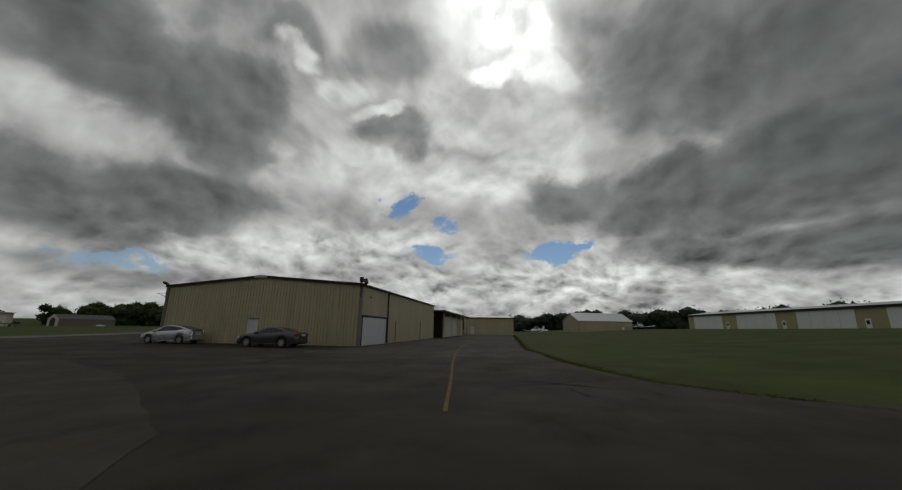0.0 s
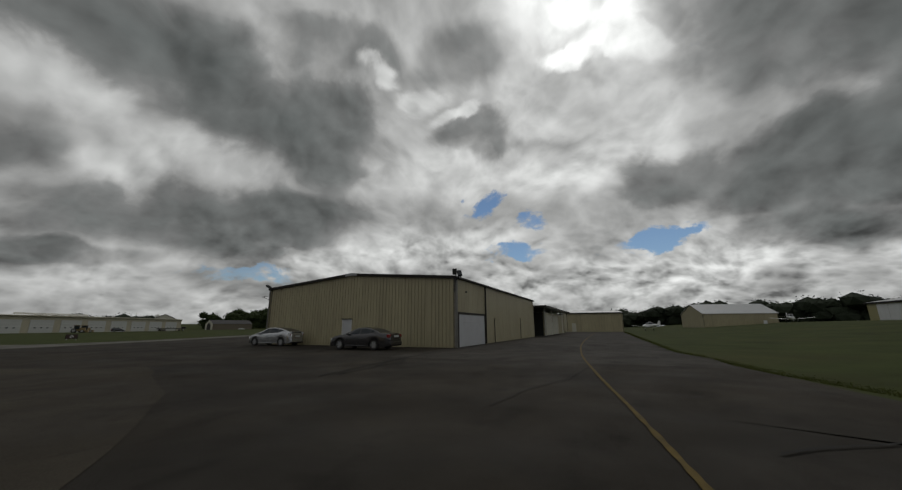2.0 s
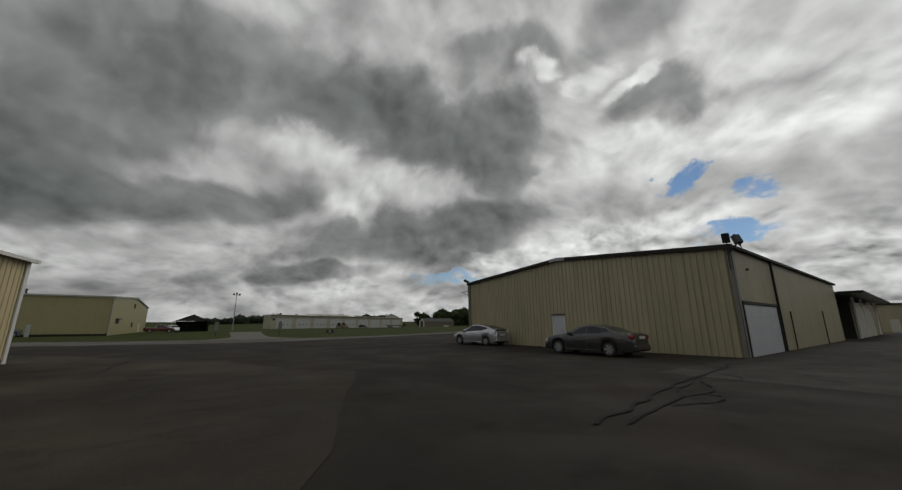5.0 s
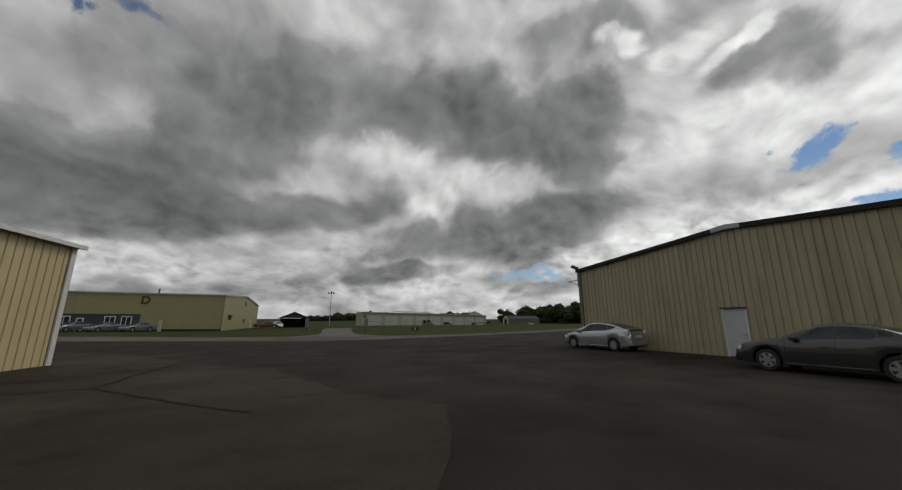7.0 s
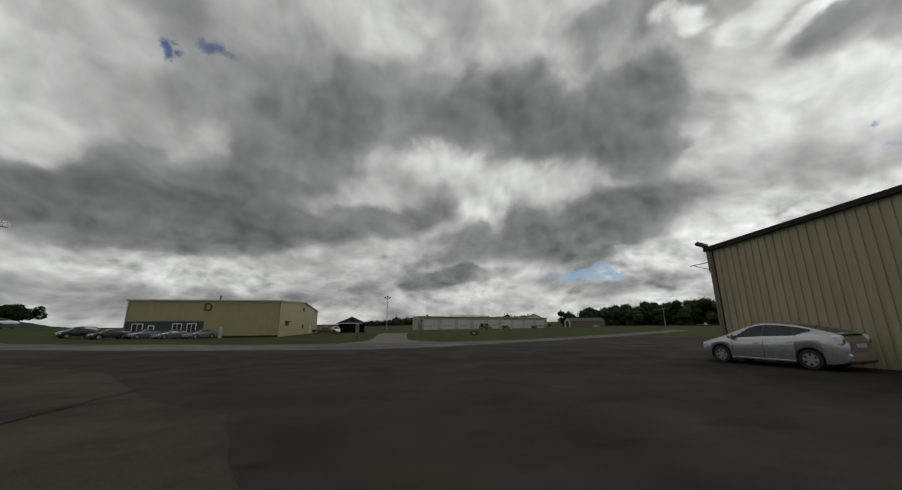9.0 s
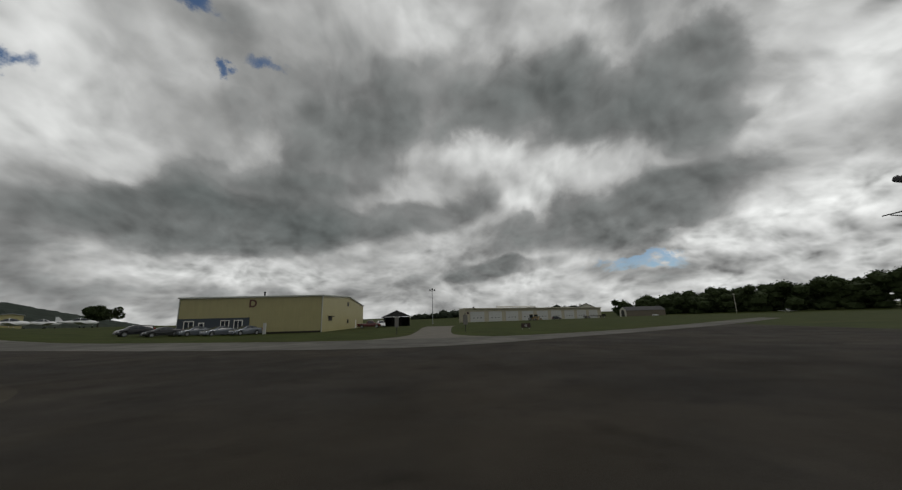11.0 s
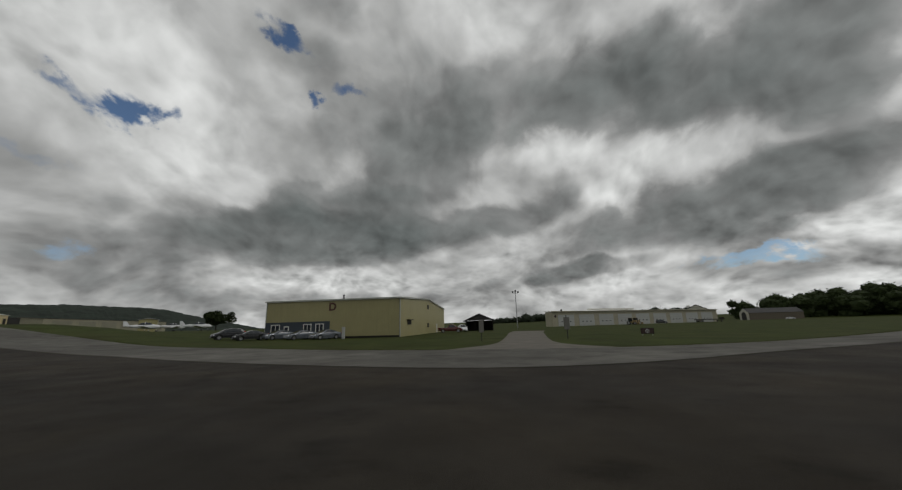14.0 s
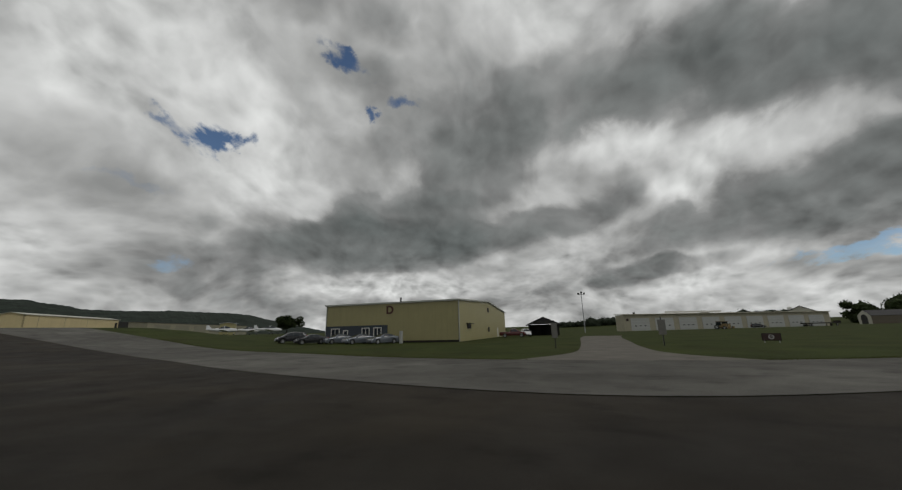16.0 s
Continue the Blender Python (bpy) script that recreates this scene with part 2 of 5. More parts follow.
# ---- materials ----
def material(name, color, rough=0.7, metal=0.0, vary=0.15, scale=3.0, bump=0.1, bump_scale=60.0, stain=None, stain_amount=0.35, stain_scale=0.6, streak=False, random_tone=0.0, coat=0.0, spec=0.5):
    """A surface with two scales of tone, fine relief, and stains of another colour."""
    m = bpy.data.materials.new(name)
    m.use_nodes = True
    nt = m.node_tree
    N, L = nt.nodes.new, nt.links.new
    b = nt.nodes["Principled BSDF"]
    b.inputs["Roughness"].default_value, b.inputs["Metallic"].default_value = rough, metal
    b.inputs["Coat Weight"].default_value, b.inputs["Specular IOR Level"].default_value = coat, spec
    geo = N("ShaderNodeNewGeometry")
    src = geo.outputs["Position"]
    big = N("ShaderNodeTexNoise")
    L(src, big.inputs["Vector"])
    big.inputs["Scale"].default_value, big.inputs["Detail"].default_value, big.inputs["Roughness"].default_value = scale, 5, 0.6
    dark = tuple(c * (1 - vary) for c in color)
    light = tuple(min(c * (1 + vary), 0.95) for c in color)
    r = N("ShaderNodeMapRange")
    L(big.outputs["Fac"], r.inputs[0])
    r.inputs[1].default_value, r.inputs[2].default_value = 0.3, 0.7
    mx = N("ShaderNodeMix")
    mx.data_type = "RGBA"
    L(r.outputs[0], mx.inputs[0])
    mx.inputs[6].default_value, mx.inputs[7].default_value = (*dark, 1), (*light, 1)
    col = mx.outputs[2]
    fine = N("ShaderNodeTexNoise")
    L(src, fine.inputs["Vector"])
    fine.inputs["Scale"].default_value, fine.inputs["Detail"].default_value = bump_scale, 4
    if stain:
        s = N("ShaderNodeTexNoise")
        if streak:
            mp = N("ShaderNodeMapping")
            L(src, mp.inputs[0])
            mp.inputs[3].default_value = (6.0, 6.0, 0.35)
            L(mp.outputs[0], s.inputs["Vector"])
        else:
            L(src, s.inputs["Vector"])
        s.inputs["Scale"].default_value, s.inputs["Detail"].default_value, s.inputs["Roughness"].default_value = stain_scale, 7, 0.65
        q = N("ShaderNodeMapRange")
        L(s.outputs["Fac"], q.inputs[0])
        q.inputs[1].default_value, q.inputs[2].default_value, q.inputs[4].default_value = 0.48, 0.72, stain_amount
        m2 = N("ShaderNodeMix")
        m2.data_type = "RGBA"
        L(q.outputs[0], m2.inputs[0])
        L(col, m2.inputs[6])
        m2.inputs[7].default_value = (*stain, 1)
        col = m2.outputs[2]
    if random_tone:
        oi = N("ShaderNodeObjectInfo")
        t = N("ShaderNodeMapRange")
        L(oi.outputs["Random"], t.inputs[0])
        t.inputs[3].default_value, t.inputs[4].default_value = 1 - random_tone, 1 + random_tone
        hs = N("ShaderNodeHueSaturation")
        L(t.outputs[0], hs.inputs["Value"])
        L(col, hs.inputs["Color"])
        col = hs.outputs[0]
    L(col, b.inputs["Base Color"])
    if bump:
        bp = N("ShaderNodeBump")
        bp.inputs["Strength"].default_value, bp.inputs["Distance"].default_value = bump, 0.02
        L(fine.outputs["Fac"], bp.inputs["Height"])
        L(bp.outputs[0], b.inputs["Normal"])
    return m


def glass_material(name, color=(0.02, 0.025, 0.03), rough=0.05):
    m = bpy.data.materials.new(name)
    m.use_nodes = True
    b = m.node_tree.nodes["Principled BSDF"]
    b.inputs["Base Color"].default_value = (*color, 1)
    b.inputs["Roughness"].default_value = rough
    b.inputs["IOR"].default_value = 1.38
    return m


def paving(name, color, cast, speckle=0.35, rough=0.9):
    """Worn paving: broad fading, mottling, dark oily blotches and a fine stone speckle."""
    m = bpy.data.materials.new(name)
    m.use_nodes = True
    nt = m.node_tree
    N, L = nt.nodes.new, nt.links.new
    b = nt.nodes["Principled BSDF"]
    b.inputs["Specular IOR Level"].default_value = 0.08
    geo = N("ShaderNodeNewGeometry")

    def tone(scale, detail, lo, hi, a, c, squeeze=(1, 1, 1)):
        mp = N("ShaderNodeMapping")
        L(geo.outputs["Position"], mp.inputs[0])
        mp.inputs[3].default_value = squeeze
        n = N("ShaderNodeTexNoise")
        L(mp.outputs[0], n.inputs["Vector"])
        n.inputs["Scale"].default_value, n.inputs["Detail"].default_value, n.inputs["Roughness"].default_value = scale, detail, 0.6
        r = N("ShaderNodeMapRange")
        L(n.outputs["Fac"], r.inputs[0])
        for i, v in enumerate((lo, hi, a, c)):
            r.inputs[i + 1].default_value = v
        return r.outputs[0], n

    def times(p, q):
        n = N("ShaderNodeMath")
        n.operation = "MULTIPLY"
        L(p, n.inputs[0])
        L(q, n.inputs[1])
        return n.outputs[0]
    broad, _ = tone(0.07, 3, 0.35, 0.65, 0.78, 1.22)
    mottle, _ = tone(0.55, 6, 0.3, 0.7, 0.80, 1.20)
    blotch, _ = tone(0.9, 8, 0.54, 0.68, 1.0, 0.66, (1.0, 0.6, 1.0))
    stones, grain = tone(70.0, 3, 0.3, 0.7, 1 - speckle, 1 + speckle)
    value = times(times(broad, mottle), times(blotch, stones))
    mix = N("ShaderNodeMix")
    mix.data_type = "RGBA"
    shade, _ = tone(0.18, 5, 0.4, 0.62, 0.0, 1.0)
    L(shade, mix.inputs[0])
    mix.inputs[6].default_value, mix.inputs[7].default_value = (*color, 1), (*cast, 1)
    out = N("ShaderNodeVectorMath")
    out.operation = "SCALE"
    L(mix.outputs[2], out.inputs[0])
    L(value, out.inputs["Scale"])
    L(out.outputs[0], b.inputs["Base Color"])
    worn, _ = tone(0.5, 5, 0.35, 0.65, rough - 0.12, rough + 0.06)
    L(worn, b.inputs["Roughness"])
    bp = N("ShaderNodeBump")
    bp.inputs["Strength"].default_value, bp.inputs["Distance"].default_value = 0.5, 0.02
    L(grain.outputs["Fac"], bp.inputs["Height"])
    L(bp.outputs[0], b.inputs["Normal"])
    return m


M_asphalt = paving("worn_asphalt", (0.031, 0.028, 0.024), (0.037, 0.032, 0.025))
M_lane = paving("old_asphalt", (0.047, 0.044, 0.039), (0.040, 0.036, 0.031))
M_oldpatch = paving("brown_old_asphalt", (0.054, 0.047, 0.036), (0.043, 0.038, 0.031))
M_concrete = paving("pale_worn_paving", (0.118, 0.114, 0.103), (0.096, 0.092, 0.083), 0.22)
M_gravel = material("gravel_road", (0.14, 0.13, 0.115), 0.95, vary=0.18, scale=0.7, bump=0.7, bump_scale=30, spec=0.08)
M_crack = material("crack_sealer", (0.019, 0.0185, 0.018), 0.8, vary=0.2, spec=0.08)
M_yellow = material("faded_yellow_paint", (0.105, 0.076, 0.026), 0.85, vary=0.25, scale=3, stain=(0.055, 0.047, 0.032), stain_amount=0.8, stain_scale=2.5, spec=0.08)
M_grass = material("mown_grass", (0.035, 0.045, 0.011), 0.95, vary=0.34, scale=0.25, bump=0.8, bump_scale=14, stain=(0.056, 0.052, 0.018), stain_amount=0.55, stain_scale=0.09, spec=0.08)
M_blade = material("grass_blades", (0.060, 0.070, 0.018), 0.8, vary=0.35, scale=1.5, bump=0, spec=0.08)
M_siding = material("tan_steel_siding", (0.31, 0.278, 0.175), 0.5, vary=0.05, scale=0.8, bump=0.03, stain=(0.18, 0.155, 0.100), stain_amount=0.65, stain_scale=0.8, streak=True, random_tone=0.055)
M_siding_d = material("yellow_tan_siding", (0.30, 0.272, 0.128), 0.5, vary=0.05, scale=0.6, bump=0.03, stain=(0.22, 0.20, 0.10), stain_amount=0.35, stain_scale=0.6, streak=True)
M_cream = material("cream_siding", (0.57, 0.47, 0.26), 0.5, vary=0.04, scale=0.6, bump=0.03, stain=(0.42, 0.34, 0.19), stain_amount=0.3, stain_scale=0.6, streak=True, random_tone=0.02)
M_pale = material("pale_siding", (0.42, 0.41, 0.34), 0.55, vary=0.06, scale=0.5, bump=0.03, stain=(0.3, 0.28, 0.22), stain_amount=0.35, stain_scale=0.5, streak=True)
M_drab = material("drab_tan_siding", (0.25, 0.235, 0.165), 0.6, vary=0.08, scale=0.4, bump=0.03, stain=(0.17, 0.16, 0.12), stain_amount=0.4, stain_scale=0.5, streak=True)
M_trim = material("dark_brown_trim", (0.020, 0.018, 0.016), 0.6, vary=0.15, bump=0.02, spec=0.2)
M_drabdoor = material("drab_bay_door", (0.20, 0.19, 0.14), 0.6, vary=0.08, scale=0.4, bump=0.03)
M_workshop = material("pale_tan_siding", (0.315, 0.295, 0.215), 0.6, vary=0.08, scale=0.4, bump=0.03, stain=(0.22, 0.205, 0.15), stain_amount=0.4, stain_scale=0.5, streak=True)
M_greytrim = material("grey_steel_trim", (0.15, 0.146, 0.132), 0.55, vary=0.12, bump=0.02)
M_white = material("white_painted_steel", (0.62, 0.63, 0.64), 0.45, vary=0.04, scale=1.5, bump=0.02, stain=(0.42, 0.41, 0.38), stain_amount=0.3, stain_scale=1.2, streak=True)
M_greydoor = material("grey_white_door", (0.42, 0.43, 0.45), 0.45, vary=0.05, scale=1.2, bump=0.02, stain=(0.30, 0.29, 0.28), stain_amount=0.25, stain_scale=1.6)
M_whitetrim = material("white_trim", (0.7, 0.69, 0.64), 0.5, vary=0.05, bump=0.02)
M_paletrim = material("pale_grey_trim", (0.36, 0.37, 0.33), 0.5, vary=0.08, bump=0.02)
M_roof = material("galvanised_roof", (0.42, 0.43, 0.44), 0.4, metal=0.3, vary=0.12, scale=0.5, bump=0.03, stain=(0.28, 0.26, 0.24), stain_amount=0.35, stain_scale=0.5)
M_darkroof = material("dark_shingles", (0.050, 0.049, 0.050), 0.9, vary=0.2, scale=1.5, bump=0.4, bump_scale=12)
# near-black colour carries the shade inside bays, doorways and the shed
M_dark = material("interior_shade_dark", (0.018, 0.017, 0.016), 0.8, vary=0.2)
M_navy = material("navy_siding", (0.026, 0.036, 0.050), 0.55, vary=0.1, bump=0.02)
M_black = material("black_rubber", (0.014, 0.014, 0.014), 0.8, vary=0.15)
M_blackmetal = material("black_metal", (0.02, 0.02, 0.022), 0.45, vary=0.1, bump=0.02)
M_steel = material("grey_steel", (0.30, 0.31, 0.32), 0.45, metal=0.6, vary=0.1, bump=0.02)
M_alloy = material("alloy_rim", (0.34, 0.35, 0.36), 0.35, metal=0.7, vary=0.05, bump=0)
M_glass = glass_material("dark_glass")
M_winglass = glass_material("window_glass", (0.03, 0.035, 0.045))
M_dullwhite = material("dull_white_doors", (0.37, 0.38, 0.37), 0.5, vary=0.05, scale=0.5, bump=0.02, stain=(0.3, 0.3, 0.27), stain_amount=0.35, stain_scale=0.8, streak=True)
M_red = material("red_lens", (0.18, 0.012, 0.012), 0.2, vary=0.05, bump=0)
M_clear = material("clear_lens", (0.6, 0.62, 0.65), 0.15, vary=0.05, bump=0)
M_plate = material("plate_grey", (0.45, 0.46, 0.46), 0.5, vary=0.05, bump=0)
M_brick = material("grey_brown_brick", (0.13, 0.112, 0.085), 0.9, vary=0.15, scale=2, bump=0.3, bump_scale=10)
M_leaf = material("dark_foliage", (0.030, 0.042, 0.016), 0.8, vary=0.4, scale=0.35, bump=0, spec=0.08)
M_farleaf = material("far_foliage", (0.026, 0.033, 0.022), 0.85, vary=0.45, scale=0.12, bump=0, spec=0.08)
M_hill = material("wooded_hill", (0.025, 0.033, 0.026), 0.95, vary=0.4, scale=0.05, bump=1.0, bump_scale=0.3, spec=0.08)
M_bark = material("bark", (0.05, 0.042, 0.034), 0.9, vary=0.25, scale=6, bump=0.5, bump_scale=20, spec=0.08)
M_machine = material("yellow_machine_paint", (0.19, 0.135, 0.05), 0.6, vary=0.15, scale=2, stain=(0.12, 0.09, 0.05), stain_amount=0.5, stain_scale=2)
M_signred = material("sign_red", (0.030, 0.011, 0.010), 0.5, vary=0.1, bump=0)
M_flag = material("sign_letter_brown", (0.078, 0.028, 0.018), 0.6, vary=0.1, bump=0)


def paint(name, color, metal=0.35):
    return material(name, color, 0.26, metal=metal, vary=0.04, scale=1.0, bump=0, stain=tuple(c * 0.75 for c in color), stain_amount=0.25, stain_scale=2.0, coat=0.6)


# ---- building helpers ----
def mesh_of(name, bm, mat):
    me = bpy.data.meshes.new(name)
    bm.to_mesh(me)
    bm.free()
    for m in (mat if isinstance(mat, (list, tuple)) else (mat,)):
        me.materials.append(m)
    return me


def part(name, bm, mat, parent=None, label=""):
    """One mesh object out of a bmesh, under its thing."""
    ob = new(name, mesh_of(name, bm, mat) if isinstance(bm, bmesh.types.BMesh) else bm)
    ob.parent = parent
    if label:
        tagged(ob, label)
    return ob


def thing(name, m, label, category, group="", kind=""):
    e = new(name)
    e.matrix_world = m
    e.empty_display_size = 0.3
    return tagged(e, label, category, group, kind)


def box(bm, x0, x1, y0, y1, z0, z1, bevel=0.0):
    vs = [bm.verts.new((x, y, z)) for z in (z0, z1) for y in (y0, y1) for x in (x0, x1)]
    fs = [bm.faces.new([vs[i] for i in f]) for f in ((0, 2, 3, 1), (4, 5, 7, 6), (0, 1, 5, 4), (2, 6, 7, 3), (0, 4, 6, 2), (1, 3, 7, 5))]
    if bevel:
        es = list({e for f in fs for e in f.edges})
        bmesh.ops.bevel(bm, geom=es, offset=bevel, segments=1, affect="EDGES")
    return bm


def boxes(*rows, bevel=0.0):
    bm = bmesh.new()
    for r in rows:
        box(bm, *r, bevel=bevel)
    return bm


def prism(bm, pts, y0, y1, axis="y"):
    """A closed outline of (u, z) pushed from y0 to y1 along an axis."""
    def at(u, w, v):
        return (u, v, w) if axis == "y" else (v, u, w)
    a = [bm.verts.new(at(u, w, y0)) for u, w in pts]
    b = [bm.verts.new(at(u, w, y1)) for u, w in pts]
    n = len(pts)
    fs = [bm.faces.new(a), bm.faces.new(b[::-1])]
    fs += [bm.faces.new((a[i], b[i], b[(i + 1) % n], a[(i + 1) % n])) for i in range(n)]
    bmesh.ops.recalc_face_normals(bm, faces=fs)
    return bm


def tube(bm, p, q, r0, r1=None, n=10):
    p, q = Vector(p), Vector(q)
    r1 = r0 if r1 is None else r1
    m = (q - p).to_track_quat("Z", "Y").to_matrix()
    rings = [[bm.verts.new(c + m @ Vector((r * math.cos(2 * math.pi * i / n), r * math.sin(2 * math.pi * i / n), 0))) for i in range(n)] for c, r in ((p, r0), (q, r1))]
    for i in range(n):
        bm.faces.new((rings[0][i], rings[0][(i + 1) % n], rings[1][(i + 1) % n], rings[1][i]))
    bm.faces.new(rings[0][::-1])
    bm.faces.new(rings[1])
    return bm


def loft(bm, rings, closed=True, caps=True):
    vs = [[bm.verts.new(p) for p in r] for r in rings]
    n = len(vs[0])
    for a, b in zip(vs, vs[1:]):
        for i in range(n if closed else n - 1):
            bm.faces.new((a[i], a[(i + 1) % n], b[(i + 1) % n], b[i]))
    if caps:
        bm.faces.new(vs[0][::-1])
        bm.faces.new(vs[-1])
    bmesh.ops.recalc_face_normals(bm, faces=bm.faces)
    return bm


def smooth(ob, angle=40):
    for p in ob.data.polygons:
        p.use_smooth = True
    ob.data.set_sharp_from_angle(angle=radians(angle))
    return ob


def step(v, a, b):
    t = min(max((v - a) / (b - a), 0.0), 1.0)
    return t * t * (3 - 2 * t)


def ground_z(x, y):
    """The lie of the land: level round the apron, rising gently to the east and the south-west, and under the far woods."""
    z = 2.4 * step(x, 16, 72) + 1.2 * step(x, 72, 200)
    s, v = -0.35 * x - 0.94 * y, -0.94 * x + 0.35 * y
    z += (0.0014 * max(0.0, min(s, 111) - 60) ** 2 + 0.014 * max(0.0, min(s, 200) - 111)) * (1 - 0.5 * step(v, 36, 56))
    q = -0.6 * x + 0.8 * y
    z += 7.0 * step(q, 330, 520)
    return z


# ---- ground ----
def axis_steps(limit):
    vals, v, d = [0.0], 0.0, 4.0
    while v < limit:
        d = 4.0 if v < 180 else d * 1.22
        v += d
        vals.append(min(v, limit))
    return sorted({-a for a in vals} | set(vals))


def build_ground():
    xs, ys = axis_steps(3200), axis_steps(3200)
    verts = [(x - 20, y, ground_z(x - 20, y)) for y in ys for x in xs]
    n = len(xs)
    faces = [(j * n + i, j * n + i + 1, (j + 1) * n + i + 1, (j + 1) * n + i) for j in range(len(ys) - 1) for i in range(n - 1)]
    me = bpy.data.meshes.new("ground")
    me.from_pydata(verts, [], faces)
    me.materials.append(M_grass)
    g = new("ground", me)
    smooth(g, 60)
    return tagged(g, "mown green airfield grass running to the horizon", "grass", kind="structure")


def ribbon(name, left, right, across, lift, mat, label, category="paving"):
    """Paving between two lines of points, laid on the land."""
    bm = bmesh.new()
    rows = []
    for (ax, ay), (bx, by) in zip(left, right):
        row = []
        for k in range(across + 1):
            t = k / across
            x, y = ax + (bx - ax) * t, ay + (by - ay) * t
            row.append(bm.verts.new((x, y, ground_z(x, y) + lift)))
        rows.append(row)
    for a, b in zip(rows, rows[1:]):
        for i in range(across):
            bm.faces.new((a[i], a[i + 1], b[i + 1], b[i]))
    bmesh.ops.recalc_face_normals(bm, faces=bm.faces)
    for f in bm.faces:
        if f.normal.z < 0:
            f.normal_flip()
    ob = new(name, mesh_of(name, bm, mat))
    return tagged(ob, label, category, kind="structure")


def dense(points, gap, wobble=0.0, seed=3):
    """A line of points filled in at even gaps, with an uneven edge."""
    rnd = random.Random(seed)
    out = []
    for (ax, ay), (bx, by) in zip(points, points[1:]):
        d = math.hypot(bx - ax, by - ay)
        n = max(1, int(d / gap))
        for k in range(n):
            t = k / n
            out.append((ax + (bx - ax) * t + rnd.uniform(-wobble, wobble), ay + (by - ay) * t + rnd.uniform(-wobble, wobble)))
    out.append(points[-1])
    return out


def resample(points, n):
    lens = [0.0]
    for (ax, ay), (bx, by) in zip(points, points[1:]):
        lens.append(lens[-1] + math.hypot(bx - ax, by - ay))
    out = []
    for k in range(n):
        s = lens[-1] * k / (n - 1)
        i = max(j for j in range(len(points) - 1) if lens[j] <= s + 1e-9)
        t = (s - lens[i]) / max(lens[i + 1] - lens[i], 1e-9)
        out.append((points[i][0] + (points[i + 1][0] - points[i][0]) * t, points[i][1] + (points[i + 1][1] - points[i][1]) * t))
    return out


def curve_through(points, per=24):
    out = []
    p = [points[0]] + list(points) + [points[-1]]
    for i in range(1, len(p) - 2):
        for k in range(per):
            t = k / per
            out.append(tuple(0.5 * (2 * p[i][c] + (p[i + 1][c] - p[i - 1][c]) * t + (2 * p[i - 1][c] - 5 * p[i][c] + 4 * p[i + 1][c] - p[i + 2][c]) * t * t
                                    + (3 * p[i][c] - p[i - 1][c] - 3 * p[i + 1][c] + p[i + 2][c]) * t ** 3) for c in (0, 1)))
    out.append(points[-1])
    return out


build_ground()
STRIP_FAR = curve_through([(-44, -150), (-58, -122), (-64, -104), (-65.6, -88), (-62.6, -71), (-55.4, -53), (-47.4, -36.2), (-42.4, -26.0), (-39.8, -16), (-39.6, -7), (-42.5, 3), (-50, 16), (-62, 34), (-84, 66)])
STRIP_NEAR = curve_through([(-36, -150), (-49, -122), (-54, -102), (-53.6, -81), (-48.6, -60), (-41.8, -44), (-36, -32.4), (-32.4, -23.6), (-30.4, -16), (-31.4, -10), (-34.8, -3), (-39.6, 7), (-50, 25), (-72, 58)])
APRON_EDGE = curve_through([(-10, -160), (0, -130), (10, -90), (45, -60), (60, -28.0), (26, -21.6), (17.3, -16.2), (15.2, -9), (13.6, 2)])
rows = 210
ribbon("apron", resample(STRIP_NEAR[:24 * 12 + 1], rows), resample(APRON_EDGE, rows), 44, 0.016, M_asphalt, "dark patched asphalt apron between the hangars", "asphalt")
ribbon("taxi_lane", [(0.5, y) for y in range(-8, 101, 4)], [(13.9 - 0.016 * max(y, 0) + (0.9 if y < -3 else 0), y) for y in range(-8, 101, 4)], 4, 0.022, M_lane, "worn grey asphalt lane beside the hangar wall", "asphalt")
ribbon("perimeter_road", STRIP_FAR, STRIP_NEAR, 6, 0.034, M_concrete, "pale weathered paved road along the grass edge", "road")
SIDE_N = curve_through([(-36, -5), (-40.5, -8.6), (-45, -10.2), (-52, -9.9), (-65, -8.2), (-80, -6.2), (-94, -3.6)])
SIDE_S = curve_through([(-38, -20), (-41.5, -17.4), (-45.5, -15.3), (-52, -14.3), (-67, -13.0), (-82, -11.8), (-96, -10.0)])
ribbon("side_road", SIDE_N, SIDE_S, 3, 0.030, M_gravel, "pale gravel side road leading west through the grass", "road")

OLD_SEAM = dense([(-30, -36), (-20.4, -24.4), (-14.5, -20.6), (-12.5, -18.4), (-7.5, -16.8), (-5.6, -15.2), (1.5, -18.4), (4.2, -20.2), (8.3, -23.2), (13, -31), (16, -40)], 0.8, 0.06)
ribbon("old_asphalt_patch", OLD_SEAM, [(x * 0.9 - 2, -44) for x, y in OLD_SEAM], 8, 0.024, M_oldpatch, "brownish older asphalt patch in front of the cream hangar", "asphalt")


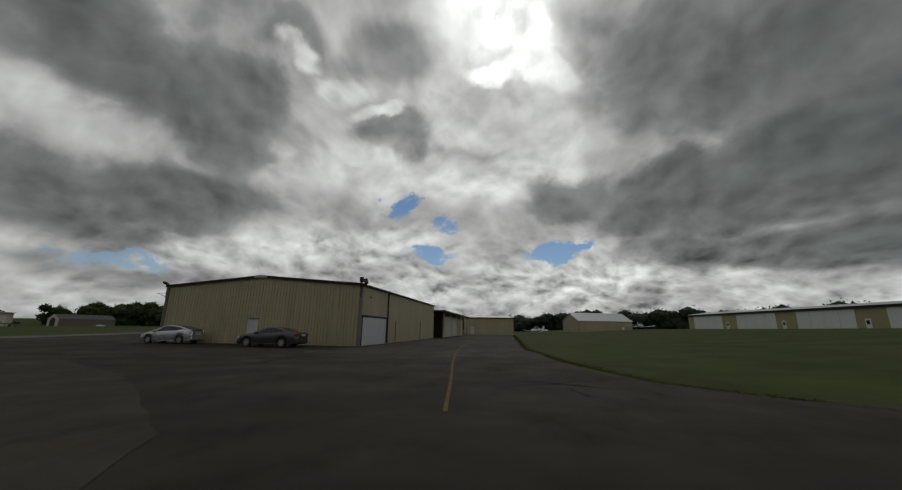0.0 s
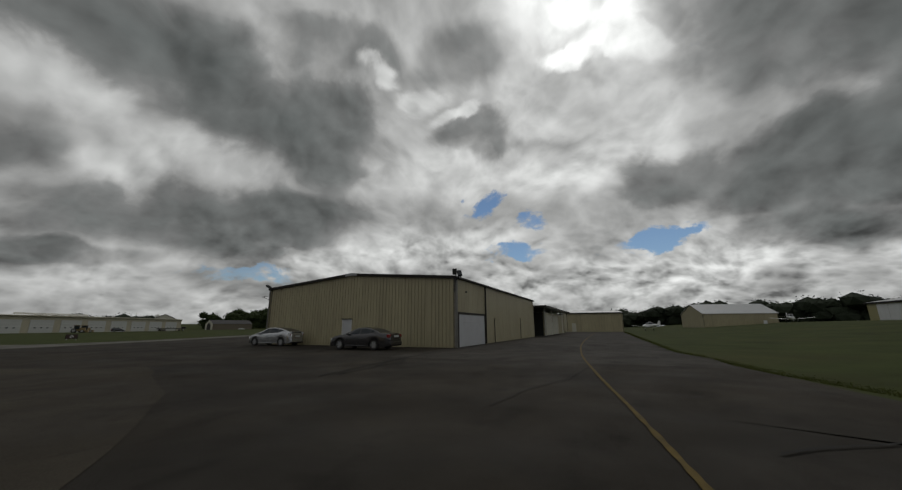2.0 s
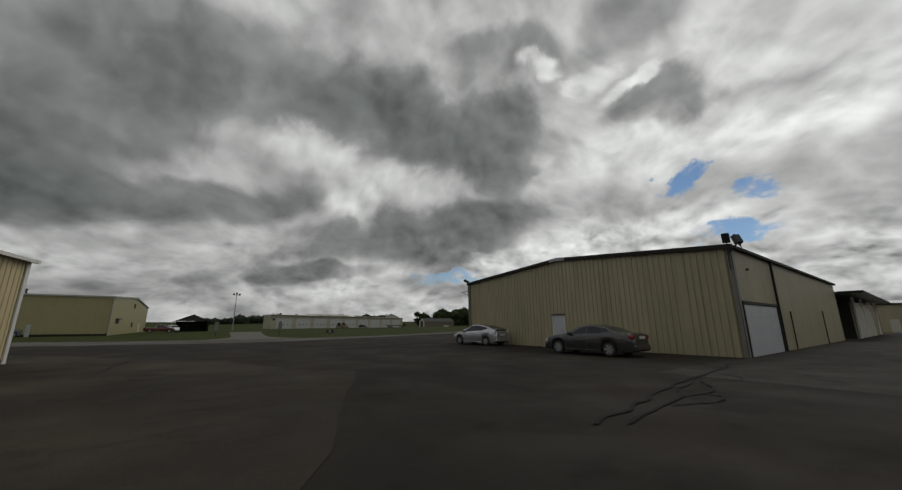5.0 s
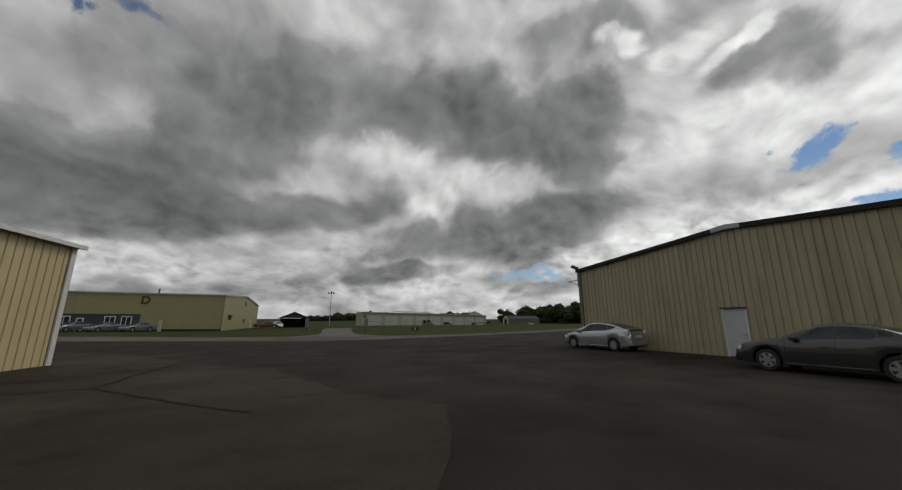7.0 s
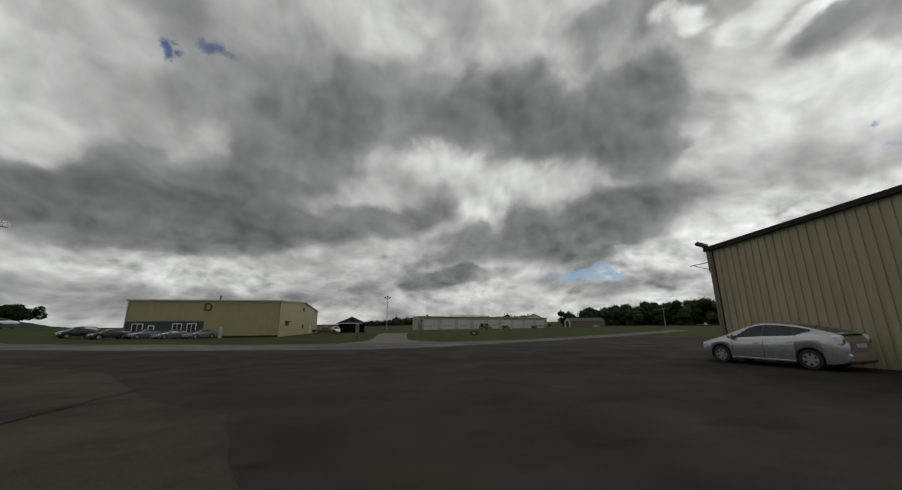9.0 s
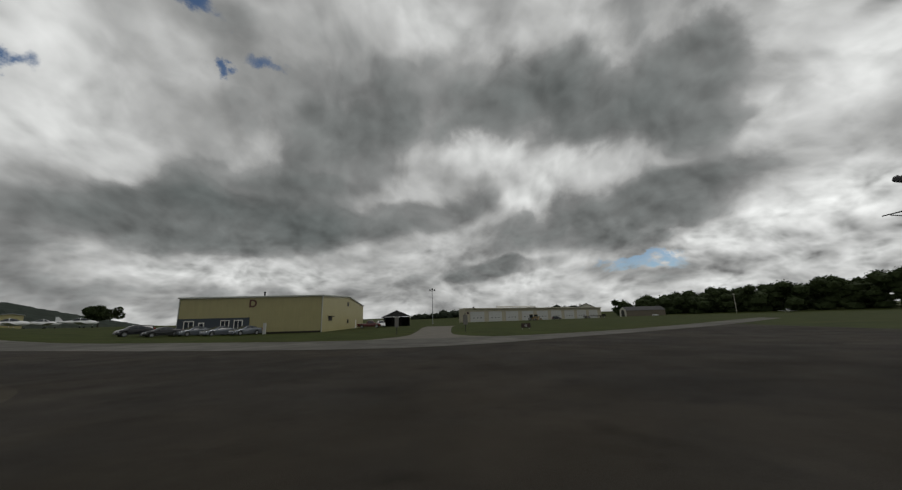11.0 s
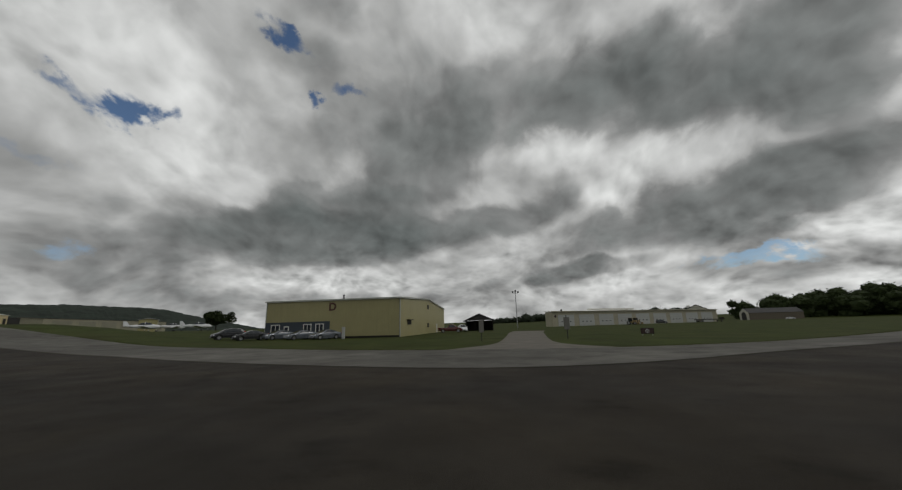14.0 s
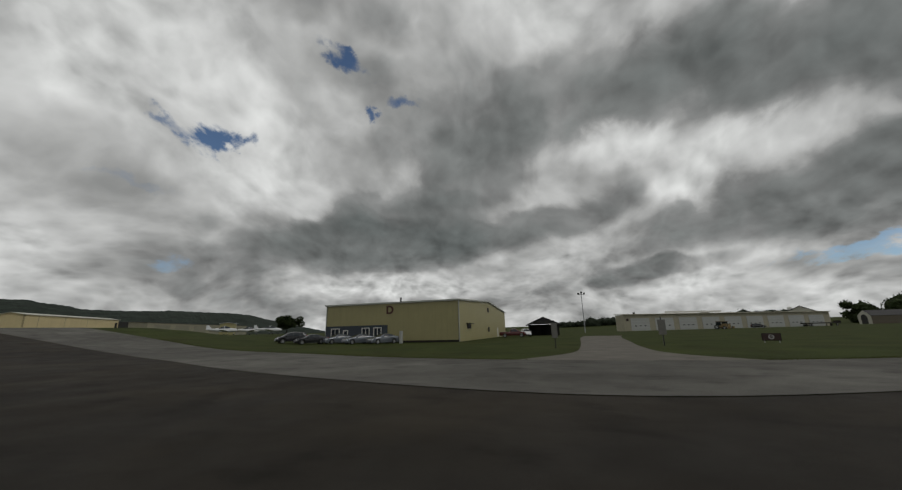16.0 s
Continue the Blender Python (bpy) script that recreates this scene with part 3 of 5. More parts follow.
def strip_of(name, pts, width, lift, mat, label, category, kind="structure", seed=1, uneven=0.0):
    rnd = random.Random(seed)
    left, right = [], []
    for i, (x, y) in enumerate(pts):
        ax, ay = pts[max(i - 1, 0)]
        bx, by = pts[min(i + 1, len(pts) - 1)]
        d = math.hypot(bx - ax, by - ay) or 1
        nx, ny = -(by - ay) / d, (bx - ax) / d
        w = width * 0.5 * (1 + rnd.uniform(-uneven, uneven))
        left.append((x + nx * w, y + ny * w))
        right.append((x - nx * w, y - ny * w))
    return ribbon(name, left, right, 1, lift, mat, label, category)


strip_of("taxi_line", curve_through([(11.85, -21), (11.15, -16.2), (10.28, -10.6), (9.2, -2), (8.3, 12), (7.6, 40), (7.2, 80)]), 0.085, 0.030, M_yellow, "faded yellow painted taxi guide line", "marking", uneven=0.25)


LANE_CRACKS = [
    ([(2.7, -14.9), (2.4, -13.0), (1.8, -9.9), (1.6, -8.1), (1.6, -6.5), (1.2, -3.5)], 0.075),
    ([(3.0, -14.4), (2.8, -13.3), (2.6, -11.8), (2.2, -10.6), (1.9, -9.0), (1.7, -7.6)], 0.065),
    ([(2.6, -11.8), (2.75, -10.6), (2.5, -9.7), (2.1, -9.0), (1.8, -8.2)], 0.055),
    ([(2.9, -12.6), (3.2, -11.6), (3.1, -10.9), (2.7, -10.9)], 0.06),
    ([(2.2, -8.6), (2.6, -8.0), (2.4, -7.2), (1.9, -7.0)], 0.05),
    ([(1.6, -7.4), (-1.5, -8.6), (-4.5, -9.0)], 0.022),
]
APRON_CRACKS = [
    ([(-10.3, -25.5), (-9.9, -22.9), (-10.2, -21.9), (-16.0, -21.4)], 0.05),
    ([(-10.2, -21.9), (-8.1, -20.2), (-6.3, -18.4)], 0.045),
    ([(-12.6, -24.2), (-13.1, -22.9), (-13.5, -22.1), (-14.2, -21.5), (-14.8, -20.5)], 0.05),
    ([(8.8, -16.8), (8.9, -15.7), (9.3, -13.6), (9.7, -12.7), (10.0, -9.0)], 0.03),
    ([(6.0, 3.0), (5.6, 12.0), (5.9, 26.0)], 0.04),
    ([(12.6, -18.0), (14.7, -16.4), (17.0, -14.9)], 0.045),
    ([(14.4, -17.6), (14.5, -18.0), (14.8, -18.9)], 0.06),
]
for i, (line, width) in enumerate(LANE_CRACKS + APRON_CRACKS):
    rough_line = curve_through(dense(line, 0.5, 0.07, 40 + i), 3)
    strip_of("sealed_crack", rough_line, width, 0.040 + 0.0006 * i, M_crack, "dark sealed crack wandering over the asphalt", "crack", seed=i, uneven=0.35)


def panel_mesh(ua, ub, bottom, top, pitch, depth, mat):
    """One steel sheet between ua and ub with pressed grooves; local x along the wall, -y outward."""
    us = [(ua, 0.0)]
    k = math.floor(ua / pitch)
    while (k + 0.5) * pitch < ub:
        c = (k + 0.5) * pitch
        if ua + 0.05 < c < ub - 0.05:
            us += [(c - 0.034, 0.0), (c - 0.022, depth), (c + 0.022, depth), (c + 0.034, 0.0)]
        k += 1
    us.append((ub, 0.0))
    bm = bmesh.new()
    low = [bm.verts.new((u, d, bottom)) for u, d in us]
    high = [bm.verts.new((u, d, top(u))) for u, d in us]
    for i in range(len(us) - 1):
        bm.faces.new((low[i], low[i + 1], high[i + 1], high[i]))
    return mesh_of("siding_panel", bm, mat)


def ribbed_wall(parent, name, m, length, top, mat, openings=(), pitch=0.29, width=0.87, depth=0.034, breaks=()):
    """A wall with a flat core and ribbed sheets on its outside. openings: (u0, u1, z0, z1)."""
    wall = part(name, bmesh.new(), M_dark, parent)
    wall.matrix_local = m
    cuts = {0.0, length} | {u for o in openings for u in o[:2]} | set(breaks)
    k = 1
    while k * width < length - 0.05:
        cuts.add(k * width)
        k += 1
    cuts = sorted(cuts)
    bm = bmesh.new()
    for ua, ub in zip(cuts, cuts[1:]):
        if ub - ua < 0.02:
            continue
        mid = (ua + ub) / 2
        spans = [(0.0, None)]
        for u0, u1, z0, z1 in openings:
            if u0 <= mid <= u1:
                spans = ([(0.0, z0)] if z0 > 0.05 else []) + [(z1, None)]
        for z0, z1 in spans:
            part("siding_panel", panel_mesh(ua, ub, z0, top if z1 is None else (lambda u, h=z1: h), pitch, depth, mat), mat, wall)
            prism(bm, [(ua, z0), (ub, z0), (ub, z1 or top(ub) - 0.02), (ua, z1 or top(ua) - 0.02)], 0.06, 0.18)
    bm.to_mesh(wall.data)
    bm.free()
    return wall


def slab(name, parent, corners, thick, mat, label=""):
    """A roof sheet through four corners, with thickness."""
    bm = bmesh.new()
    a = [bm.verts.new(c) for c in corners]
    b = [bm.verts.new((c[0], c[1], c[2] - thick)) for c in corners]
    bm.faces.new(a)
    bm.faces.new(b[::-1])
    for i in range(4):
        bm.faces.new((a[i], b[i], b[(i + 1) % 4], a[(i + 1) % 4]))
    bmesh.ops.recalc_face_normals(bm, faces=bm.faces)
    return part(name, bm, mat, parent, label)


def floodlight(parent, at, turn, tilt=-25, size=(0.30, 0.22, 0.46)):
    """A box floodlight on an arm, as a part of a building. size: width, depth, height."""
    w, d, h = (v / 2 for v in size)
    f = part("floodlight", box(bmesh.new(), -w, w, -d, d, -h, h, bevel=0.03), M_blackmetal, parent, "black floodlight")
    f.matrix_local = pose(*at, tilt, 0, turn)
    part("lens", box(bmesh.new(), -w + 0.03, w - 0.03, -d - 0.012, -d - 0.002, -h + 0.03, h - 0.03), M_glass, f)
    fins = bmesh.new()
    for k in range(5):
        z = -h + 0.06 + k * (2 * h - 0.12) / 4
        box(fins, -w + 0.03, w - 0.03, d + 0.002, d + 0.04, z - 0.008, z + 0.008)
    part("cooling_fins", fins, M_blackmetal, f)
    part("arm", tube(bmesh.new(), (0, 0.02, -h), (0, 0.02, -h - 0.22), 0.025), M_blackmetal, f)
    part("pivot", tube(bmesh.new(), (-w - 0.02, 0, 0), (w + 0.02, 0, 0), 0.025), M_blackmetal, f)
    return f


def main_hangar():
    W, EAVE, RIDGE, LEN = 18.90, 4.93, 5.72, 27.6
    h = thing("hangar", pose(-18.08, 0, 0), "long tan ribbed steel hangar with dark trim and white doors", "hangar")
    top = lambda u: EAVE + (RIDGE - EAVE) * (1 - abs(u - W / 2) / (W / 2))
    ribbed_wall(h, "gable_wall", Matrix.Identity(4), W, top, M_siding, [(8.70, 9.66, 0.0, 2.1)], breaks=(16.64,))
    ribbed_wall(h, "side_wall", pose(W, 0, 0, 0, 0, 90), LEN, lambda u: EAVE, M_siding, [(0.35, 6.1, 0.0, 2.35)], depth=0.015)
    ribbed_wall(h, "side_wall", pose(0, LEN, 0, 0, 0, -90), LEN, lambda u: EAVE, M_siding)
    ribbed_wall(h, "gable_wall", pose(W, LEN, 0, 0, 0, 180), W, lambda u: top(W - u), M_siding)
    part("slab", boxes((0.1, W - 0.1, 0.1, LEN - 0.1, -0.2, 0.03)), M_concrete, h)
    mid = W / 2
    slab("roof", h, [(-0.12, -0.15, EAVE + 0.1), (mid, -0.15, RIDGE + 0.1), (mid, LEN + 0.1, RIDGE + 0.1), (-0.12, LEN + 0.1, EAVE + 0.1)], 0.09, M_roof, "weathered galvanised roof sheeting")
    slab("roof", h, [(mid, -0.15, RIDGE + 0.1), (W + 0.12, -0.15, EAVE + 0.1), (W + 0.12, LEN + 0.1, EAVE + 0.1), (mid, LEN + 0.1, RIDGE + 0.1)], 0.09, M_roof, "weathered galvanised roof sheeting")
    for ua, za, ub, zb in ((-0.16, EAVE, mid - 0.6, RIDGE - 0.05), (mid + 0.6, RIDGE - 0.05, W + 0.16, EAVE)):
        bm = bmesh.new()
        prism(bm, [(ua, za - 0.06), (ub, zb - 0.06), (ub, zb + 0.14), (ua, za + 0.14)], -0.19, -0.06)
        part("rake_trim", bm, M_trim, h, "dark brown rake trim")
    bm = bmesh.new()
    prism(bm, [(mid - 0.6, RIDGE - 0.11), (mid, RIDGE - 0.06), (mid + 0.6, RIDGE - 0.11), (mid + 0.6, RIDGE + 0.1), (mid, RIDGE + 0.16), (mid - 0.6, RIDGE + 0.1)], -0.21, -0.05)
    part("ridge_cap", bm, M_steel, h, "pale metal ridge cap")
    part("gutter", boxes((W + 0.04, W + 0.2, 0, LEN, EAVE - 0.06, EAVE + 0.1), bevel=0.02), M_trim, h, "dark eave gutter")
    part("gutter", boxes((-0.2, -0.04, 0, LEN, EAVE - 0.06, EAVE + 0.1), bevel=0.02), M_trim, h, "dark eave gutter")
    part("corner_trim", boxes((W - 0.10, W + 0.05, -0.06, 0.02, 0, EAVE), (W + 0.03, W + 0.06, -0.06, 0.2, 0, EAVE)), M_greytrim, h, "grey steel corner trim")
    part("corner_trim", boxes((-0.06, 0.10, -0.06, 0.04, 0, EAVE)), M_siding, h)
    for v, z1, wd in ((6.32, EAVE, 0.11), (8.9, 2.2, 0.06), (19.1, 2.4, 0.06)):
        part("downspout", boxes((W + 0.04, W + 0.04 + wd, v - wd / 2, v + wd / 2, 0.05, z1), bevel=0.01), M_trim, h, "dark downspout on the wall")
    part("downspout", boxes((-0.02, 0.07, -0.15, -0.06, 0.05, EAVE), bevel=0.01), M_greytrim, h)
    # personnel door
    d = part("door", boxes((8.74, 9.62, -0.02, 0.03, 0.04, 2.06), bevel=0.006), M_greydoor, h, "greyish white steel personnel door")
    part("door_frame", boxes((8.70, 8.74, -0.05, 0.1, 0, 2.1), (9.62, 9.66, -0.05, 0.1, 0, 2.1), (8.70, 9.66, -0.05, 0.1, 2.06, 2.1)), M_white, d)
    part("drip_cap", boxes((8.66, 9.70, -0.12, -0.04, 2.10, 2.15)), M_trim, d, "dark drip cap")
    bm = bmesh.new()
    tube(bm, (9.52, -0.02, 1.0), (9.52, -0.09, 1.0), 0.02)
    tube(bm, (9.52, -0.09, 1.0), (9.42, -0.09, 1.0), 0.014)
    part("door_handle", bm, M_steel, d, "dark lever handle")
    part("hinge", boxes((8.75, 8.77, -0.035, -0.02, 1.7, 1.82)), M_steel, d)
    # roll-up door of horizontal sections on the side wall
    r = part("overhead_door", boxes((W - 0.02, W + 0.02, 0.36, 6.08, 0.02, 2.34)), M_greydoor, h, "greyish white sectional overhead door")
    for i in range(4):
        z0 = 0.04 + i * 0.575
        part("door_section", boxes((W + 0.022, W + 0.042, 0.38, 6.06, z0, z0 + 0.56), bevel=0.008), M_greydoor, r)
    part("door_track", boxes((W + 0.03, W + 0.09, 0.22, 0.35, 0, 2.5), (W + 0.03, W + 0.09, 6.09, 6.24, 0, 2.5), (W + 0.03, W + 0.09, 0.22, 6.24, 2.36, 2.5)), M_trim, r, "dark door surround")
    # lamps at both front corners
    bm = bmesh.new()
    tube(bm, (W - 0.05, -0.12, 3.9), (W - 0.05, -0.12, 5.1), 0.03)
    tube(bm, (W - 0.05, -0.12, 4.7), (W + 0.35, -0.3, 4.95), 0.03)
    tube(bm, (W + 0.35, -0.3, 4.95), (W + 0.35, -0.3, 5.1), 0.03)
    tube(bm, (W - 0.05, -0.12, 4.55), (W + 0.2, -0.22, 4.85), 0.02)
    part("lamp_bracket", bm, M_blackmetal, h, "black pipe bracket")
    floodlight(h, (W - 0.02, -0.16, 5.36), 10, 8)
    floodlight(h, (W + 0.42, -0.3, 5.20), 60, -22)
    part("sensor", boxes((W + 0.04, W + 0.16, 1.7, 1.86, 4.0, 4.1), bevel=0.02), M_blackmetal, h)
    floodlight(h, (-0.22, -0.16, 5.22), -75, 62, (0.30, 0.16, 0.50))
    bm = bmesh.new()
    tube(bm, (-0.05, -0.12, 3.9), (-0.05, -0.12, 4.9), 0.03)
    tube(bm, (-0.05, -0.12, 4.35), (-0.95, -0.2, 4.30), 0.02)
    tube(bm, (-0.05, -0.12, 4.0), (-0.75, -0.2, 4.28), 0.016)
    part("lamp_bracket", bm, M_blackmetal, h, "black pipe bracket")
    return h


main_hangar()


def gable_building(name, m, W, D, eave, ridge, walls, roof, label, category="hangar", trim=None, overhang=0.25, ribs=True, group=""):
    """A building whose front is its x side (y = 0), with the ridge along x."""
    h = thing(name, m, label, category, group)
    top = lambda v: eave + (ridge - eave) * (1 - abs(v - D / 2) / (D / 2))
    if ribs:
        ribbed_wall(h, "front_wall", Matrix.Identity(4), W, lambda u: eave, walls, pitch=0.9, width=1.8, depth=0.012)
        ribbed_wall(h, "end_wall", pose(W, 0, 0, 0, 0, 90), D, top, walls, pitch=0.9, width=1.8, depth=0.012)
        ribbed_wall(h, "end_wall", pose(0, D, 0, 0, 0, -90), D, top, walls, pitch=0.9, width=1.8, depth=0.012)
        part("back_wall", boxes((0, W, D - 0.16, D, 0, eave)), walls, h)
    else:
        part("front_wall", boxes((0, W, 0, 0.16, 0, eave)), walls, h)
        part("back_wall", boxes((0, W, D - 0.16, D, 0, eave)), walls, h)
        for x in (0, W - 0.16):
            bm = bmesh.new()
            prism(bm, [(0.165, 0), (D - 0.165, 0), (D - 0.165, eave), (D / 2, ridge), (0.165, eave)], x, x + 0.16, axis="x")
            part("end_wall", bm, walls, h)
    o = overhang
    dz = (ridge - eave) / (D / 2) * o
    slab("roof", h, [(-o, -o, eave - dz + 0.1), (W + o, -o, eave - dz + 0.1), (W + o, D / 2, ridge + 0.1), (-o, D / 2, ridge + 0.1)], 0.1, roof)
    slab("roof", h, [(-o, D / 2, ridge + 0.1), (W + o, D / 2, ridge + 0.1), (W + o, D + o, eave - dz + 0.1), (-o, D + o, eave - dz + 0.1)], 0.1, roof)
    if trim:
        part("fascia", boxes((-o, W + o, -o - 0.05, -o, eave - dz - 0.12, eave - dz + 0.12)), trim, h)
        for x in (-o - 0.05, W + o):
            bm = bmesh.new()
            prism(bm, [(-o, eave - dz - 0.12), (D / 2, ridge - 0.12), (D + o, eave - dz - 0.12), (D + o, eave - dz + 0.12), (D / 2, ridge + 0.12), (-o, eave - dz + 0.12)], x, x + 0.05, axis="x")
            part("rake_trim", bm, trim, h)
    return h


def window(parent, u, z, w, hgt, y=-0.02, frame=M_whitetrim):
    f = part("window", boxes((u, u + 0.12, y - 0.05, y + 0.02, z, z + hgt), (u + w - 0.12, u + w, y - 0.05, y + 0.02, z, z + hgt), (u + 0.12, u + w - 0.12, y - 0.05, y + 0.02, z, z + 0.12),
                             (u + 0.12, u + w - 0.12, y - 0.05, y + 0.02, z + hgt - 0.12, z + hgt), (u + w / 2 - 0.04, u + w / 2 + 0.04, y - 0.045, y + 0.02, z + 0.12, z + hgt - 0.12)), frame, parent, "white framed window")
    for a, b in ((u + 0.12, u + w / 2 - 0.04), (u + w / 2 + 0.04, u + w - 0.12)):
        part("pane", boxes((a, b, y - 0.02, y - 0.005, z + 0.12, z + hgt - 0.12)), M_winglass, f)
    return f


def letter_mesh(text, size, depth, mat):
    c = bpy.data.curves.new("letter", "FONT")
    c.body, c.size, c.extrude, c.offset = text, size, depth, 0.03 * size
    tmp = new("letter_source", c)
    me = bpy.data.meshes.new_from_object(tmp.evaluated_get(bpy.context.evaluated_depsgraph_get()))
    bpy.data.objects.remove(tmp)
    bpy.data.curves.remove(c)
    me.materials.clear()
    me.materials.append(mat)
    return me


def hangar_d():
    W, D, EAVE, RIDGE = 23.0, 46.0, 6.15, 7.4
    h = gable_building("office_hangar", pose(-74.4, -52.2, 0, 0, 0, 88), W, D, EAVE, RIDGE, M_siding_d, M_roof, "yellow-tan steel hangar with navy office front and letter D", "hangar", M_paletrim, overhang=0.2)
    part("office_front", boxes((0.1, 11.3, -0.10, -0.035, 0.0, 2.75)), M_navy, h, "navy blue office siding")
    part("base_band", boxes((11.3, W, -0.05, -0.032, 0.0, 0.30)), M_trim, h, "dark base band")
    for u, w in ((1.1, 1.6), (6.8, 1.4), (8.9, 1.4)):
        window(h, u, 0.85, w, 1.55, -0.1)
    d = part("door", boxes((3.4, 4.3, -0.14, -0.10, 0.05, 2.1)), M_whitetrim, h, "white glazed door")
    part("pane", boxes((3.55, 4.15, -0.15, -0.141, 0.9, 1.95)), M_winglass, d)
    lt = part("letter", letter_mesh("D", 1.75, 0.03, M_flag), M_flag, h, "large red-brown letter D")
    lt.matrix_local = pose(11.0, -0.07, 4.45, 90, 0, 0)
    bm = bmesh.new()
    tube(bm, (12.6, 2.0, 6.0), (12.6, 2.0, 6.95), 0.12)
    tube(bm, (12.6, 2.0, 6.95), (12.6, 2.0, 7.1), 0.19)
    part("flue", bm, M_blackmetal, h, "dark roof flue")
    part("corner_trim", boxes((W - 0.1, W + 0.03, -0.05, 0.15, 0, EAVE)), M_paletrim, h)
    part("corner_trim", boxes((-0.03, 0.1, -0.05, 0.15, 0, EAVE)), M_paletrim, h)
    # fittings of the end wall that faces the road
    w = part("window", boxes((W + 0.0, W + 0.06, 4.6, 7.2, 1.9, 2.65)), M_trim, h, "small dark window with a hood")
    part("hood", boxes((W + 0.0, W + 0.5, 4.0, 7.4, 2.65, 2.75)), M_trim, w)
    part("louvre", boxes((W, W + 0.08, 21.8, 23.4, 5.2, 6.1)), M_trim, h, "dark louvre")
    part("vent", boxes((W, W + 0.1, 21.8, 23.2, 1.3, 2.2)), M_trim, h, "dark wall vent")
    part("door", boxes((W, W + 0.05, 33, 34.1, 0, 2.1)), M_white, h, "white steel door")
    post = thing("bollard", pose(-70.6, -37.2, 0), "white post standing in the grass by the hangar", "post")
    part("post", boxes((-0.2, 0.2, -0.2, 0.2, 0, 1.75), bevel=0.03), M_dullwhite, post)
    return h


hangar_d()


def near_hangar():
    """The cream building whose corner is passed close by."""
    W, D, EAVE, RIDGE = 17.0, 14.0, 4.1, 5.3
    h = thing("cream_hangar", pose(-16.35, -25.42, 0, 0, 0, -11), "cream ribbed steel building with white corner trim", "hangar")
    sl = lambda v: EAVE + (RIDGE - EAVE) * (1 - abs(v - D / 2) / (D / 2))
    ribbed_wall(h, "front_wall", pose(W, 0, 0, 0, 0, 180), W, lambda u: EAVE, M_cream, pitch=0.30, width=0.9)
    ribbed_wall(h, "end_wall", pose(0, 0, 0, 0, 0, -90), D, lambda u: sl(u), M_cream, pitch=0.30, width=0.9)
    ribbed_wall(h, "end_wall", pose(W, -D, 0, 0, 0, 90), D, lambda u: sl(u), M_cream, pitch=0.30, width=0.9)
    ribbed_wall(h, "back_wall", pose(0, -D, 0), W, lambda u: EAVE, M_cream, pitch=0.30, width=0.9)
    o = 0.22
    dz = (RIDGE - EAVE) / (D / 2) * o
    slab("roof", h, [(-o, o, EAVE - dz + 0.12), (W + o, o, EAVE - dz + 0.12), (W + o, -D / 2, RIDGE + 0.12), (-o, -D / 2, RIDGE + 0.12)], 0.1, M_roof)
    slab("roof", h, [(-o, -D / 2, RIDGE + 0.12), (W + o, -D / 2, RIDGE + 0.12), (W + o, -D - o, EAVE - dz + 0.12), (-o, -D - o, EAVE - dz + 0.12)], 0.1, M_roof)
    part("fascia", boxes((-o, W + o, o, o + 0.05, EAVE - dz + 0.0, EAVE - dz + 0.14)), M_whitetrim, h, "white eave fascia")
    bm = bmesh.new()
    prism(bm, [(o, EAVE - dz + 0.0), (-D / 2, RIDGE + 0.0), (-D - o, EAVE - dz + 0.0), (-D - o, EAVE - dz + 0.14), (-D / 2, RIDGE + 0.14), (o, EAVE - dz + 0.14)], -o - 0.05, -o, axis="x")
    part("rake_trim", bm, M_whitetrim, h, "white rake trim")
    part("corner_trim", boxes((-0.06, 0.14, -0.02, 0.06, 0, EAVE), (-0.06, -0.03, -0.16, 0.06, 0, EAVE)), M_whitetrim, h, "white corner trim")
    part("lamp", boxes((-0.30, -0.06, -0.35, -0.1, 3.2, 3.4), bevel=0.03), M_blackmetal, h, "small dark wall lamp")
    return h


near_hangar()


